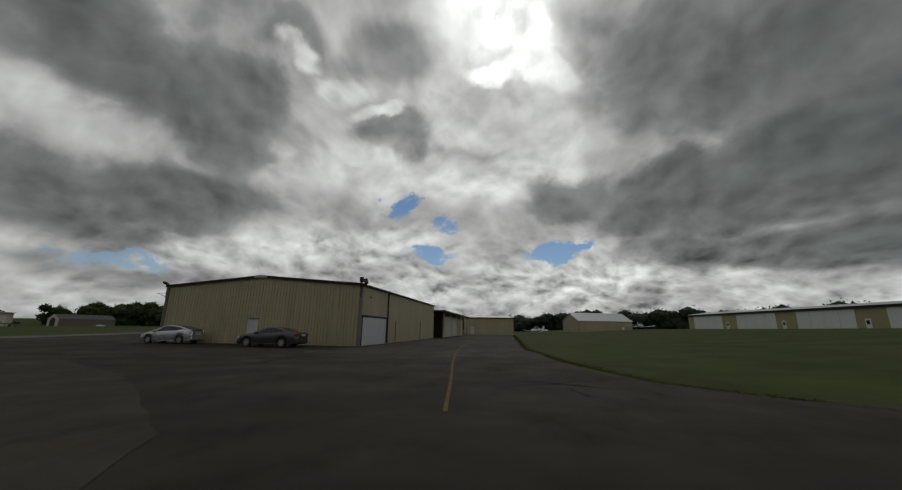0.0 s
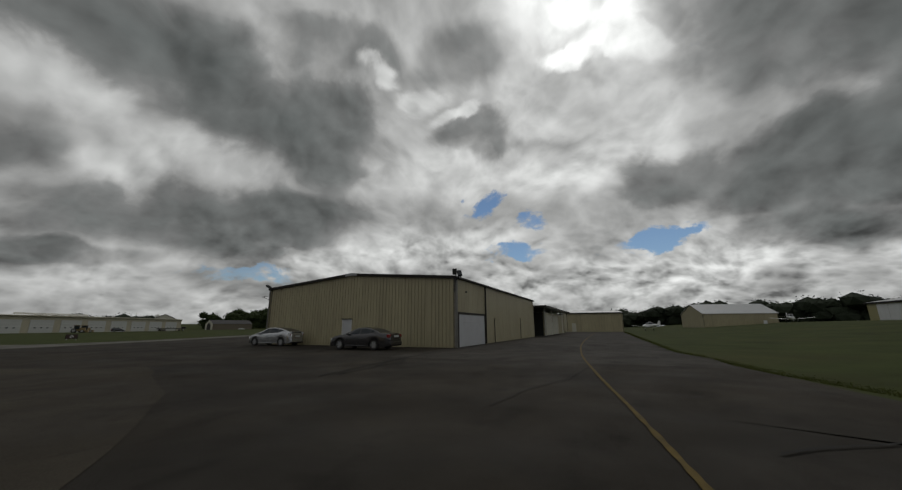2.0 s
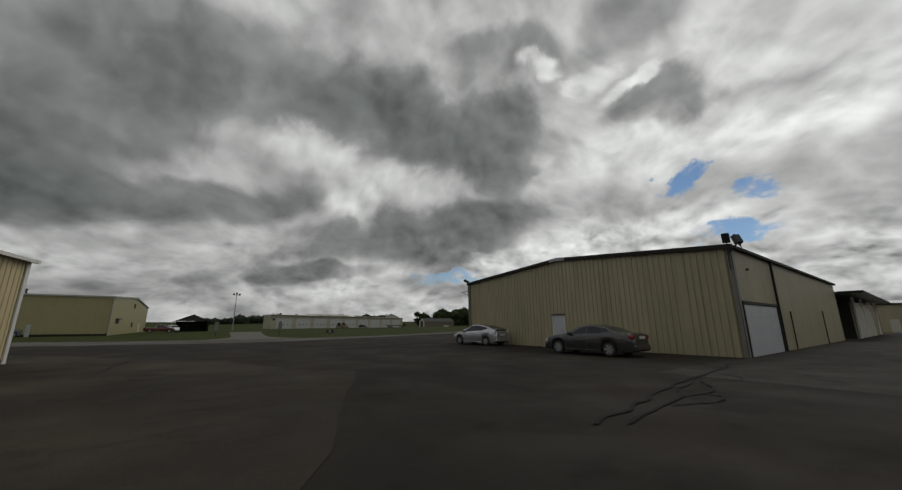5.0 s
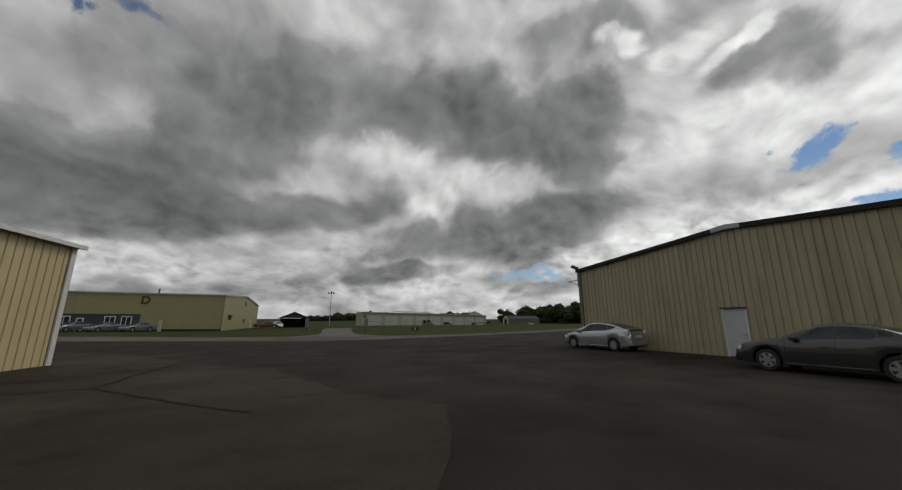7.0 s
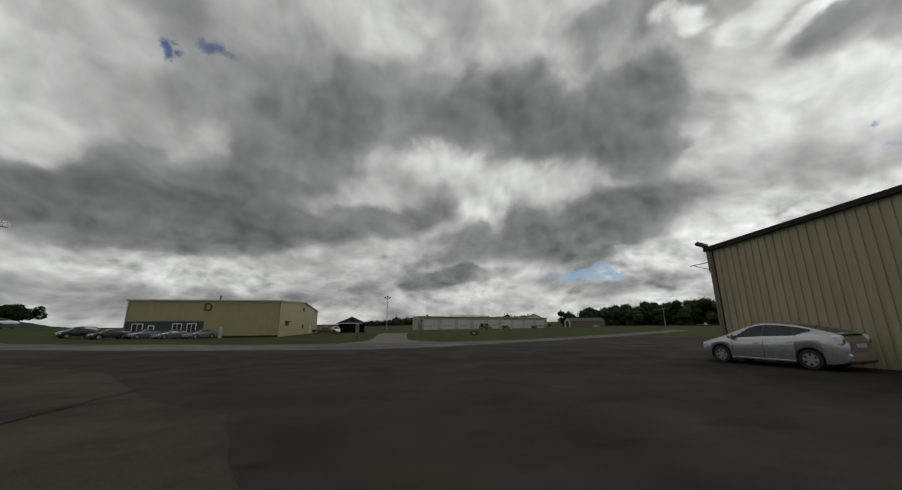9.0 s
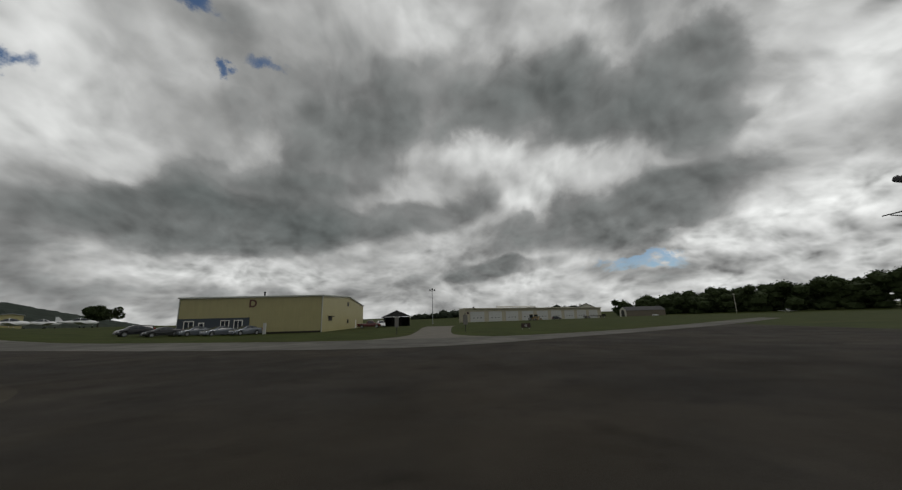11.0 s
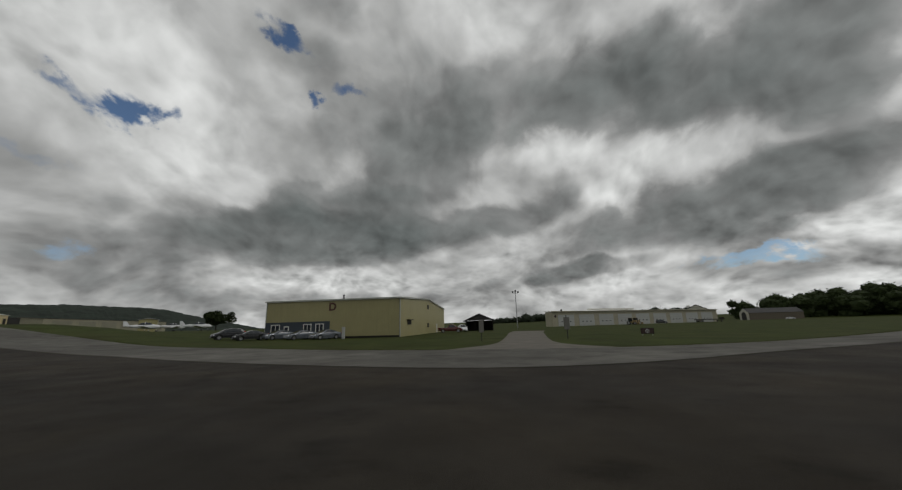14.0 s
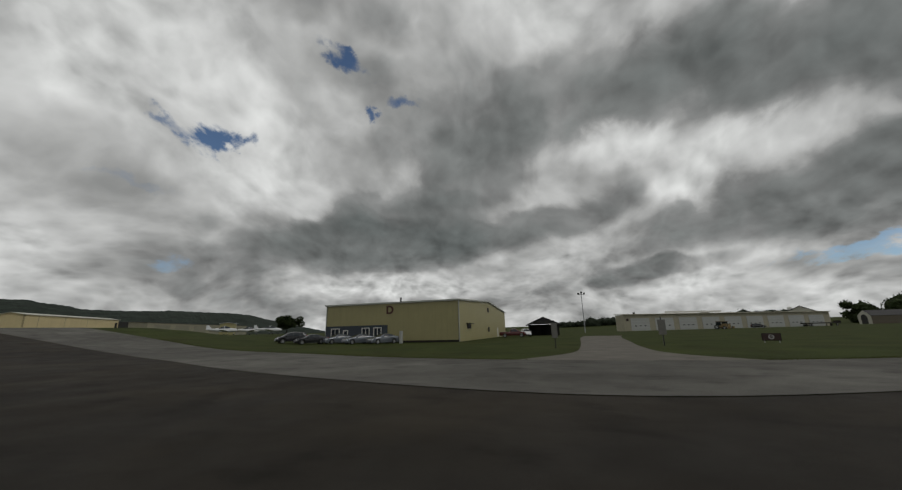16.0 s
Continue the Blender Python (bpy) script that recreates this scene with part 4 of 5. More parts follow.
def rear_hangars():
    """The lower buildings beyond the main hangar, along the lane."""
    h = thing("lean_to_hangar", pose(-18.4, 27.8, 0), "tan lean-to hangar with a dark open bay and overhanging roof", "hangar")
    L = 30.0
    part("side_wall", boxes((19.4, 19.6, 6.0, L, 0, 3.6)), M_siding, h)
    # bay shade is put into the near-black colour of these two walls
    part("bay_back", boxes((14.0, 14.2, 0.2, 6.0, 0, 4.0)), M_dark, h)
    part("bay_wall", boxes((14.2, 19.4, 6.0, 6.16, 0, 3.6)), M_dark, h)
    part("back_wall", boxes((0, 0.2, 0.2, L, 0, 4.2)), M_siding, h)
    part("end_wall", boxes((0.2, 19.4, L - 0.16, L, 0, 3.7)), M_siding, h)
    slab("roof", h, [(-0.2, 0.05, 4.9), (20.9, 0.05, 4.3), (20.9, L + 0.3, 4.3), (-0.2, L + 0.3, 4.9)], 0.12, M_roof)
    part("fascia", boxes((20.9, 20.96, 0.05, L + 0.3, 4.14, 4.34)), M_trim, h, "dark fascia")
    part("fascia", boxes((19.4, 20.9, -0.02, 0.04, 4.12, 4.34)), M_trim, h, "dark fascia")
    for v in (6.1, 13, 20, 27):
        part("post", boxes((19.55, 19.75, v - 0.1, v + 0.1, 0, 4.1)), M_whitetrim, h)
    part("door_leaf", boxes((19.62, 19.68, 7.0, 12.6, 0.05, 3.2)), M_pale, h, "pale sliding door leaf")
    part("door_leaf", boxes((19.62, 19.68, 14, 19.6, 0.05, 3.2)), M_pale, h, "pale sliding door leaf")
    b = gable_building("tan_hangar", pose(0.2, 72, 0, 0, 0, 10), 13.2, 14, 4.6, 5.3, M_siding, M_roof, "plain tan steel hangar closing the end of the lane", "hangar", M_trim)
    part("door", boxes((1.2, 2.2, -0.05, -0.032, 0, 2.1)), M_pale, b)
    z = ground_z(36, 118)
    s = gable_building("barn", pose(36.8, 112, z, 0, 0, 18), 21.6, 13, 4.3, 7.4, M_siding, M_roof, "tan barn-like hangar with a pale metal gable roof", "hangar", None)
    part("door", boxes((17.2, 18.2, -0.06, -0.032, 0, 2.1)), M_white, s)
    return h


rear_hangars()


def t_hangars():
    L, H, D = 84.0, 4.1, 12.0
    x, y = 67.0, 96.0
    z = ground_z(72, 70) - 0.1
    h = thing("row_hangar", pose(x, y, z, 0, 0, -79.5), "long tan row of hangars with wide white doors", "hangar")
    part("front_wall", boxes((0, L, 0, 0.16, -1.5, H)), M_siding_d, h)
    part("back_wall", boxes((0, L, D - 0.16, D, -1.5, H)), M_siding_d, h)
    for u in (0, L - 0.16):
        bm = bmesh.new()
        prism(bm, [(0.165, -1.5), (D - 0.165, -1.5), (D - 0.165, H), (D / 2, H + 0.9), (0.165, H)], u, u + 0.16, axis="x")
        part("end_wall", bm, M_siding_d, h)
    slab("roof", h, [(-0.3, -0.4, H + 0.1), (L, -0.4, H + 0.1), (L, D / 2, H + 1.0), (-0.3, D / 2, H + 1.0)], 0.12, M_roof)
    slab("roof", h, [(-0.3, D / 2, H + 1.0), (L, D / 2, H + 1.0), (L, D + 0.4, H + 0.1), (-0.3, D + 0.4, H + 0.1)], 0.12, M_roof)
    part("fascia", boxes((-0.3, L, -0.46, -0.4, H - 0.3, H + 0.12)), M_trim, h, "dark eave fascia")
    u = 2.6
    while u < L - 12:
        d = part("hangar_door", boxes((u, u + 11.2, -0.08, -0.02, -1.0, H - 0.42)), M_white, h, "wide white hangar door")
        for k in range(1, 4):
            part("door_seam", boxes((u + k * 2.8 - 0.03, u + k * 2.8 + 0.03, -0.1, -0.081, -1.0, H - 0.45)), M_plate, d)
        e = part("door", boxes((u + 12.6, u + 13.5, -0.06, -0.02, -0.6, 1.9)), M_white, h, "white side door")
        part("window", boxes((u + 12.8, u + 13.3, -0.07, -0.061, 0.9, 1.6)), M_glass, e)
        u += 16.2
    return h


t_hangars()


def workshop_row():
    """The long low building with a row of overhead doors beyond the grass."""
    ax, ay, bx, by = -177.0, 12.7, -222.0, 106.5
    L, H, D = math.hypot(bx - ax, by - ay), 6.3, 5.0
    turn = math.degrees(math.atan2(by - ay, bx - ax))
    h = thing("workshop_row", pose(ax, ay, 0, 0, 0, turn), "long pale low building with a row of white overhead doors", "building")
    part("front_wall", boxes((0, L, 0, 0.2, 0, H)), M_workshop, h)
    part("back_wall", boxes((0, L, D - 0.2, D, 0, H)), M_pale, h)
    part("end_wall", boxes((0, 0.2, 0.2, D - 0.2, 0, H)), M_workshop, h)
    part("end_wall", boxes((L - 0.2, L, 0.2, D - 0.2, 0, H)), M_pale, h)
    slab("roof", h, [(-0.4, -0.5, H + 0.15), (L + 0.4, -0.5, H + 0.15), (L + 0.4, D + 0.4, H + 0.5), (-0.4, D + 0.4, H + 0.5)], 0.14, M_workshop)
    part("fascia", boxes((-0.4, L + 0.4, -0.56, -0.5, H - 0.08, H + 0.16)), M_drab, h)
    part("canopy_light", boxes((22, 50, 3.0, 3.2, H + 0.6, H + 1.3)), M_whitetrim, h)
    n = 9
    for i in range(n):
        u = 3.0 + i * (L - 4) / n
        d = part("overhead_door", boxes((u, u + 8.4, -0.10, -0.02, 0.05, 4.9)), M_dullwhite, h, "white overhead door")
        for k in range(1, 4):
            part("door_seam", boxes((u, u + 8.4, -0.13, -0.101, k * 1.2, k * 1.2 + 0.07)), M_plate, d)
        for k in range(3):
            part("window", boxes((u + 1.6 + k * 2.2, u + 2.3 + k * 2.2, -0.13, -0.101, 1.75, 2.1)), M_glass, d)
    bm = bmesh.new()
    tube(bm, (8, 4, H + 0.2), (8, 4, H + 1.1), 0.4)
    part("roof_vent", bm, M_trim, h)
    part("sign_disc", tube(bmesh.new(), (1.6, -0.12, 4.3), (1.6, 0.0, 4.3), 0.55, n=20), M_signred, h, "round dark sign")
    k = gable_building("dark_roofed_house", pose(-263.7, 112.4, 0, 0, 0, -28), 14, 12, 7.2, 10.2, M_pale, M_darkroof, "pale house with a steep dark shingle roof", "house", M_trim, ribs=False)
    part("dome", smooth_ball((11, 2.2, 9.0), 1.2), M_whitetrim, k, "white roof dome")
    return h


def smooth_ball(c, r):
    bm = bmesh.new()
    bmesh.ops.create_uvsphere(bm, u_segments=14, v_segments=8, radius=r)
    bmesh.ops.translate(bm, vec=c, verts=bm.verts)
    return bm


workshop_row()


def far_buildings():
    # open dark shed at the end of the side road
    s = thing("open_shed", pose(-113, -21.2, 0, 0, 0, 90), "dark open-fronted shed with a gabled shingle roof", "shed")
    for u in (0.1, 2.4, 4.7, 7.0):
        part("post", boxes((u, u + 0.2, 0, 0.2, 0, 2.7)), M_trim, s)
    part("back_wall", boxes((0, 7.3, 7.0, 7.2, 0, 2.7)), M_dark, s)
    part("side_wall", boxes((0, 0.12, 0.3, 7.0, 0, 2.7)), M_dark, s)
    part("side_wall", boxes((7.18, 7.3, 0.3, 7.0, 0, 2.7)), M_dark, s)
    bm = bmesh.new()
    prism(bm, [(-0.2, 2.7), (7.5, 2.7), (3.65, 4.3)], 0.0, 0.15)
    part("gable", bm, M_darkroof, s)
    slab("roof", s, [(-0.6, -0.4, 2.62), (3.65, -0.4, 4.5), (3.65, 7.5, 4.5), (-0.6, 7.5, 2.62)], 0.14, M_darkroof)
    slab("roof", s, [(3.65, -0.4, 4.5), (7.9, -0.4, 2.62), (7.9, 7.5, 2.62), (3.65, 7.5, 4.5)], 0.14, M_darkroof)
    # barn beside the woods
    b = gable_building("brick_barn", pose(-299.6, 174.7, 0, 0, 0, 84), 34, 12, 5.0, 8.2, M_brick, M_darkroof, "brown barn with a pale arched gable end", "barn", None, ribs=False)
    bm = bmesh.new()
    prism(bm, [(0.3, 0), (11.7, 0), (11.7, 5.2), (6, 8.3), (0.3, 5.2)], -0.3, -0.02, axis="x")
    part("gable_face", bm, M_pale, b)
    bm = bmesh.new()
    prism(bm, [(3.2, 0), (8.8, 0), (8.8, 4.2), (7.6, 5.4), (6, 5.8), (4.4, 5.4), (3.2, 4.2)], -0.4, -0.31, axis="x")
    # flat near-black panel, painted as the shade of the opening
    part("doorway", bm, M_dark, b, "dark arched doorway")
    # buildings beyond the parked aircraft
    f = gable_building("cream_row_hangar", pose(-76.3, -132.4, 4.35, 0, 0, 210.4), 35.5, 5, 3.3, 3.8, M_cream, M_pale, "cream low steel hangar under the wooded hill", "hangar", None)
    for u in (4.0, 12.5, 21.0):
        part("wall_seam", boxes((u, u + 0.1, -0.05, -0.035, 0, 3.2)), M_drab, f)
    # solid near-black block in place of a shaded open bay
    part("bay_shade_block", boxes((35.8, 42.0, 0.5, 4.5, -0.5, 2.8)), M_dark, f)
    part("end_door", boxes((33.6, 34.8, -0.06, -0.035, 0.0, 2.4)), M_trim, f)
    g = gable_building("grey_row_hangar", pose(-136, -179, 2.45, 0, 0, 197.8), 82, 14, 5.8, 6.2, M_drab, M_darkroof, "long drab grey hangar row under the hill", "hangar", None, ribs=False)
    for k in range(6):
        part("bay_door", boxes((4 + k * 13, 13.5 + k * 13, -0.08, -0.02, 0, 4.9)), M_drabdoor, g)
    o = gable_building("small_office", pose(-110.5, -107.5, 2.0, 0, 0, 222), 5.4, 4, 3.4, 3.7, M_siding_d, M_roof, "small tan office cabin with a dark doorway", "cabin", None, ribs=False)
    # doorway shade is painted on a thin panel
    part("door", boxes((2.9, 3.9, -0.05, -0.02, 0, 2.1)), M_dark, o)
    part("window", boxes((1.0, 1.9, -0.05, -0.02, 1.0, 1.9)), M_glass, o)


far_buildings()


# ---- vehicles ----
def wheel_at(parent, x, y, r, width, side, spokes=5):
    """A wheel with tyre and spoked rim; side is +1 or -1, the way it faces."""
    w = new("wheel")
    w.parent = parent
    w.matrix_local = pose(x, y, r)
    bm = bmesh.new()
    prof = [(r * 0.66, -width / 2), (r * 0.93, -width / 2), (r, -width * 0.32), (r, width * 0.32), (r * 0.93, width / 2), (r * 0.66, width / 2)]
    n = 24
    rings = [[(p * math.cos(2 * math.pi * i / n), q, p * math.sin(2 * math.pi * i / n)) for p, q in prof] for i in range(n)]
    vs = [[bm.verts.new(c) for c in rg] for rg in rings]
    for i in range(n):
        a, b = vs[i], vs[(i + 1) % n]
        for k in range(len(prof)):
            bm.faces.new((a[k], a[(k + 1) % len(prof)], b[(k + 1) % len(prof)], b[k]))
    bmesh.ops.recalc_face_normals(bm, faces=bm.faces)
    smooth(part("tyre", bm, M_black, w), 50)
    bm = bmesh.new()
    yo = side * width * 0.42
    tube(bm, (0, yo - side * 0.05, 0), (0, yo - side * 0.03, 0), r * 0.64, n=24)
    part("backing", bm, M_blackmetal, w)
    bm = bmesh.new()
    tube(bm, (0, yo - side * 0.03, 0), (0, yo + side * 0.012, 0), r * 0.17, n=12)
    for k in range(spokes):
        a = 2 * math.pi * k / spokes
        d, e = Vector((math.cos(a), 0, math.sin(a))), Vector((-math.sin(a), 0, math.cos(a)))
        pts = [d * r * 0.1 + e * r * 0.10, d * r * 0.63 + e * r * 0.15, d * r * 0.63 - e * r * 0.15, d * r * 0.1 - e * r * 0.10]
        lo = [bm.verts.new(p + Vector((0, yo - side * 0.03, 0))) for p in pts]
        hi = [bm.verts.new(p + Vector((0, yo + side * 0.008, 0))) for p in pts]
        bm.faces.new(lo)
        bm.faces.new(hi[::-1])
        for i in range(4):
            bm.faces.new((lo[i], hi[i], hi[(i + 1) % 4], lo[(i + 1) % 4]))
    for i in range(n):
        c = [(math.cos(2 * math.pi * j / n), math.sin(2 * math.pi * j / n)) for j in (i, (i + 1) % n)]
        q = [bm.verts.new((cc * rr, yo + side * 0.01, ss * rr)) for cc, ss, rr in ((*c[0], r * 0.60), (*c[1], r * 0.60), (*c[1], r * 0.67), (*c[0], r * 0.67))]
        bm.faces.new(q)
    bmesh.ops.recalc_face_normals(bm, faces=bm.faces)
    part("rim", bm, M_alloy, w)
    return w


def profile(points):
    xs = [p[0] for p in points]
    zs = [p[1] for p in points]
    return lambda x: float(np.interp(x, xs, zs))


def soft_profile(points, spread=0.12):
    f = profile(points)
    return lambda x: sum(f(x + d * spread) * w for d, w in ((-1, 0.2), (-0.5, 0.2), (0, 0.2), (0.5, 0.2), (1, 0.2)))


def car(name, m, spec, body_mat, label, category="car", group=""):
    """A car as one smooth shell of cross sections, cut into paint, glass and pillars, with its fittings on it."""
    L, W, r, xf, xr = spec["length"], spec["width"], spec["wheel"], spec["front"], spec["rear"]
    belt_at, top_at = soft_profile(spec["belt"], 0.08), soft_profile(spec["top"], spec.get("soft", 0.07))
    c = thing(name, m, label, category, group)
    hw, low = W / 2, spec.get("lift", 0.21)
    (wb, wt), (rt, rb) = spec["windscreen"], spec["rear_glass"]
    g0, g1 = spec["glass"]

    def half(x):
        t = abs(x) / (L / 2)
        return hw * (1 - 0.045 * t ** 3 - 0.26 * max(0.0, (t - 0.82) / 0.18) ** 2.2)

    def under(x):
        z = low + 0.12 * max(0.0, (abs(x) - L / 2 + 0.40) / 0.40) ** 2
        for xw in (xf, xr):
            d = r + 0.05
            if abs(x - xw) < d:
                z = max(z, r + math.sqrt(d * d - (x - xw) ** 2) * 0.98)
        return z

    steps = [-L / 2 + L * i / 110 for i in range(111)] + [xw + s * (r + 0.05) * math.cos(a * math.pi / 14) for xw in (xf, xr) for a in range(8) for s in (-1, 1)]
    xs = sorted(set(round(x, 4) for x in steps if abs(x) <= L / 2))
    rises = (0.0, 0.09, 0.24, 0.40, 0.56, 0.72, 0.84, 0.92, 1.0)
    n_low = 6
    sections = []
    for x in xs:
        w, zl, zt = half(x), under(x), top_at(x)
        zb = max(min(belt_at(x), zt - 0.03), zl + 0.06)
        k = min(1.0, max(0.0, (zt - zb - 0.03) / 0.40))
        rail, wr = zt - 0.020 - 0.045 * k, w * (0.92 - 0.215 * k)
        side = [(0, zl), (w - 0.10, zl), (w - 0.012, zl + 0.025), (w + 0.004, zl + (zb - zl) * 0.40), (w, zl + (zb - zl) * 0.66), (w * 0.988, zb - min(0.05, 0.2 * (zb - zl)))]
        wb0 = w * 0.962
        for f in rises:
            side.append((wb0 + (wr - wb0) * f ** 1.25, zb + (rail - zb) * f))
        side += [(wr - 0.07, rail + 0.018 + 0.02 * k), (wr * 0.52, zt - 0.008), (0, zt)]
        sections.append(side)
    n = len(sections[0])
    verts, index = [], {}

    def vert(i, j, s):
        key = (i, j, 1 if sections[i][j][0] == 0 else s)
        if key not in index:
            index[key] = len(verts)
            verts.append((xs[i], s * sections[i][j][0], sections[i][j][1]))
        return index[key]

    kinds = {}
    for i in range(len(xs) - 1):
        x = (xs[i] + xs[i + 1]) / 2
        cabin_high = top_at(x) - belt_at(x) > 0.13
        for j in range(n - 1):
            kind = "body"
            if n_low <= j < n_low + 8 and cabin_high:
                f = (rises[j - n_low] + rises[j - n_low + 1]) / 2
                lo = 0.09 + spec["taper"] * max(0.0, 1 - (x - g0) / 0.55) ** 1.4
                front_x = wb + (wt - wb) * f - 0.13
                if 0.07 < f < 0.93 and f > lo and g0 + 0.10 * f < x < min(g1, front_x):
                    hits = [k for k, (p, lean) in enumerate(spec["posts"]) if abs(x - p - (f - 0.5) * lean) < 0.035]
                    kind = "pillar%d" % hits[0] if hits else "side"
            elif j >= n_low + 9:
                if wt < x < wb - 0.02:
                    kind = "windscreen"
                elif rb + 0.03 < x < rt:
                    kind = "rear_window"
            for s in (1, -1):
                q = [vert(i, j, s), vert(i, j + 1, s), vert(i + 1, j + 1, s), vert(i + 1, j, s)]
                key = (kind, s) if kind[:4] in ("side", "pill") else (kind, 0)
                kinds.setdefault(key, []).append(q if s > 0 else q[::-1])
    for i, rev in ((0, False), (len(xs) - 1, True)):
        ring = [vert(i, j, 1) for j in range(n)] + [vert(i, j, -1) for j in range(n - 2, 0, -1)]
        kinds[("body", 0)].append(ring[::-1] if rev else ring)
    looks = {"body": ("body", body_mat, ""), "side": ("side_window", M_glass, "dark side windows"), "pillar": ("pillar", M_blackmetal, ""), "windscreen": ("windscreen", M_glass, "dark windscreen"), "rear_window": ("rear_window", M_glass, "dark rear window")}
    for (kind, s), faces in kinds.items():
        used = sorted({v for f in faces for v in f})
        at = {v: k for k, v in enumerate(used)}
        nm, mat, lab = looks[kind.rstrip("0123456789")]
        me = bpy.data.meshes.new(nm)
        me.from_pydata([verts[v] for v in used], [], [[at[v] for v in f] for f in faces])
        me.materials.append(mat)
        smooth(part(nm, me, mat, c, lab), 50)
    for s in (1, -1):
        for dx in spec["seams"]:
            zb, zl = belt_at(dx), low + 0.10
            pts = [(half(dx) + 0.004, zl), (half(dx) + 0.008, zl + (zb - zl) * 0.4), (half(dx) + 0.004, zl + (zb - zl) * 0.7), (half(dx) * 0.972, zb)]
            bm = bmesh.new()
            for (ya, za), (yb, zc) in zip(pts, pts[1:]):
                tube(bm, (dx, s * ya, za), (dx, s * yb, zc), 0.006, n=5)
            part("door_seam", bm, M_blackmetal, c)
        for dx in spec["handles"]:
            part("door_handle", boxes((dx - 0.1, dx + 0.1, s * (half(dx) - 0.002) - 0.02, s * (half(dx) - 0.002) + 0.02, belt_at(dx) - 0.19, belt_at(dx) - 0.155), bevel=0.008), body_mat, c)
        mx = wb - 0.42
        part("mirror", box(bmesh.new(), mx - 0.06, mx + 0.10, *sorted((s * hw * 0.94, s * (hw + 0.16))), belt_at(mx) + 0.0, belt_at(mx) + 0.14, bevel=0.035), body_mat, c)
        part("sill", boxes((xr + r + 0.09, xf - r - 0.09, *sorted((s * (hw - 0.06), s * (hw + 0.014))), low + 0.02, low + 0.085), bevel=0.012), spec.get("sill_mat", body_mat), c)
        hx = L / 2 - 0.30
        part("headlight", box(bmesh.new(), hx - 0.22, hx + 0.14, *sorted((s * half(hx) * 0.64, s * (half(hx) - 0.02))), belt_at(hx) - 0.13, belt_at(hx) + 0.015, bevel=0.04), M_clear, c, "clear headlight")
        tx, tz0, tz1 = spec["tail"]
        lamp = part("tail_light", box(bmesh.new(), tx - 0.15, tx + 0.20, *sorted((s * half(tx) * spec["tail_in"], s * (half(tx) + 0.012))), tz0, tz1, bevel=0.05), spec["tail_mat"], c, spec["tail_label"])
        if spec.get("hatch"):
            part("lamp_core", box(bmesh.new(), tx - 0.165, tx - 0.08, *sorted((s * half(tx) * 0.86, s * half(tx) * 0.97)), tz0 + 0.05, tz1 - 0.12, bevel=0.02), M_red, lamp, "red lamp core")
        for xw in (xf, xr):
            wheel_at(c, xw, s * (hw - 0.115), r, 0.21, s, spec.get("spokes", 6))
    part("inner_floor", boxes((-L / 2 + 0.25, L / 2 - 0.25, -hw + 0.24, hw - 0.24, low + 0.06, low + 0.30)), M_black, c)
    part("rear_bumper", box(bmesh.new(), -L / 2 - 0.05, -L / 2 + 0.34, -hw * 0.80, hw * 0.80, low + 0.06, low + 0.36, bevel=0.07), body_mat, c)
    part("front_bumper", box(bmesh.new(), L / 2 - 0.36, L / 2 + 0.03, -hw * 0.76, hw * 0.76, low + 0.02, low + 0.28, bevel=0.07), body_mat, c)
    part("plate", boxes((-L / 2 - 0.035, -L / 2 - 0.012, -0.26, 0.26, spec["plate"], spec["plate"] + 0.13)), M_plate, c, "pale plate with an unreadable bar")
    part("grille", box(bmesh.new(), L / 2 - 0.12, L / 2 + 0.035, -0.42, 0.42, low + 0.07, low + 0.22, bevel=0.02), M_blackmetal, c)
    if spec.get("hatch"):
        bm = bmesh.new()
        prism(bm, [(-2.075, 1.10), (-2.10, 1.105), (-2.225, 0.86), (-2.20, 0.85)], -hw * 0.60, hw * 0.60)
        part("tail_glass", bm, M_glass, c, "dark upright rear glass")
        part("spoiler", box(bmesh.new(), -2.17, -1.84, -hw * 0.66, hw * 0.66, 1.105, 1.145, bevel=0.015), body_mat, c)
        part("lower_bumper", box(bmesh.new(), -2.27, -2.0, -hw * 0.78, hw * 0.78, 0.24, 0.36, bevel=0.03), M_blackmetal, c, "dark lower bumper")
    part("antenna", tube(bmesh.new(), (rt + 0.20, 0, top_at(rt + 0.20) - 0.01), (rt + 0.08, 0, top_at(rt + 0.2) + 0.16), 0.008, n=6), M_blackmetal, c)
    return c


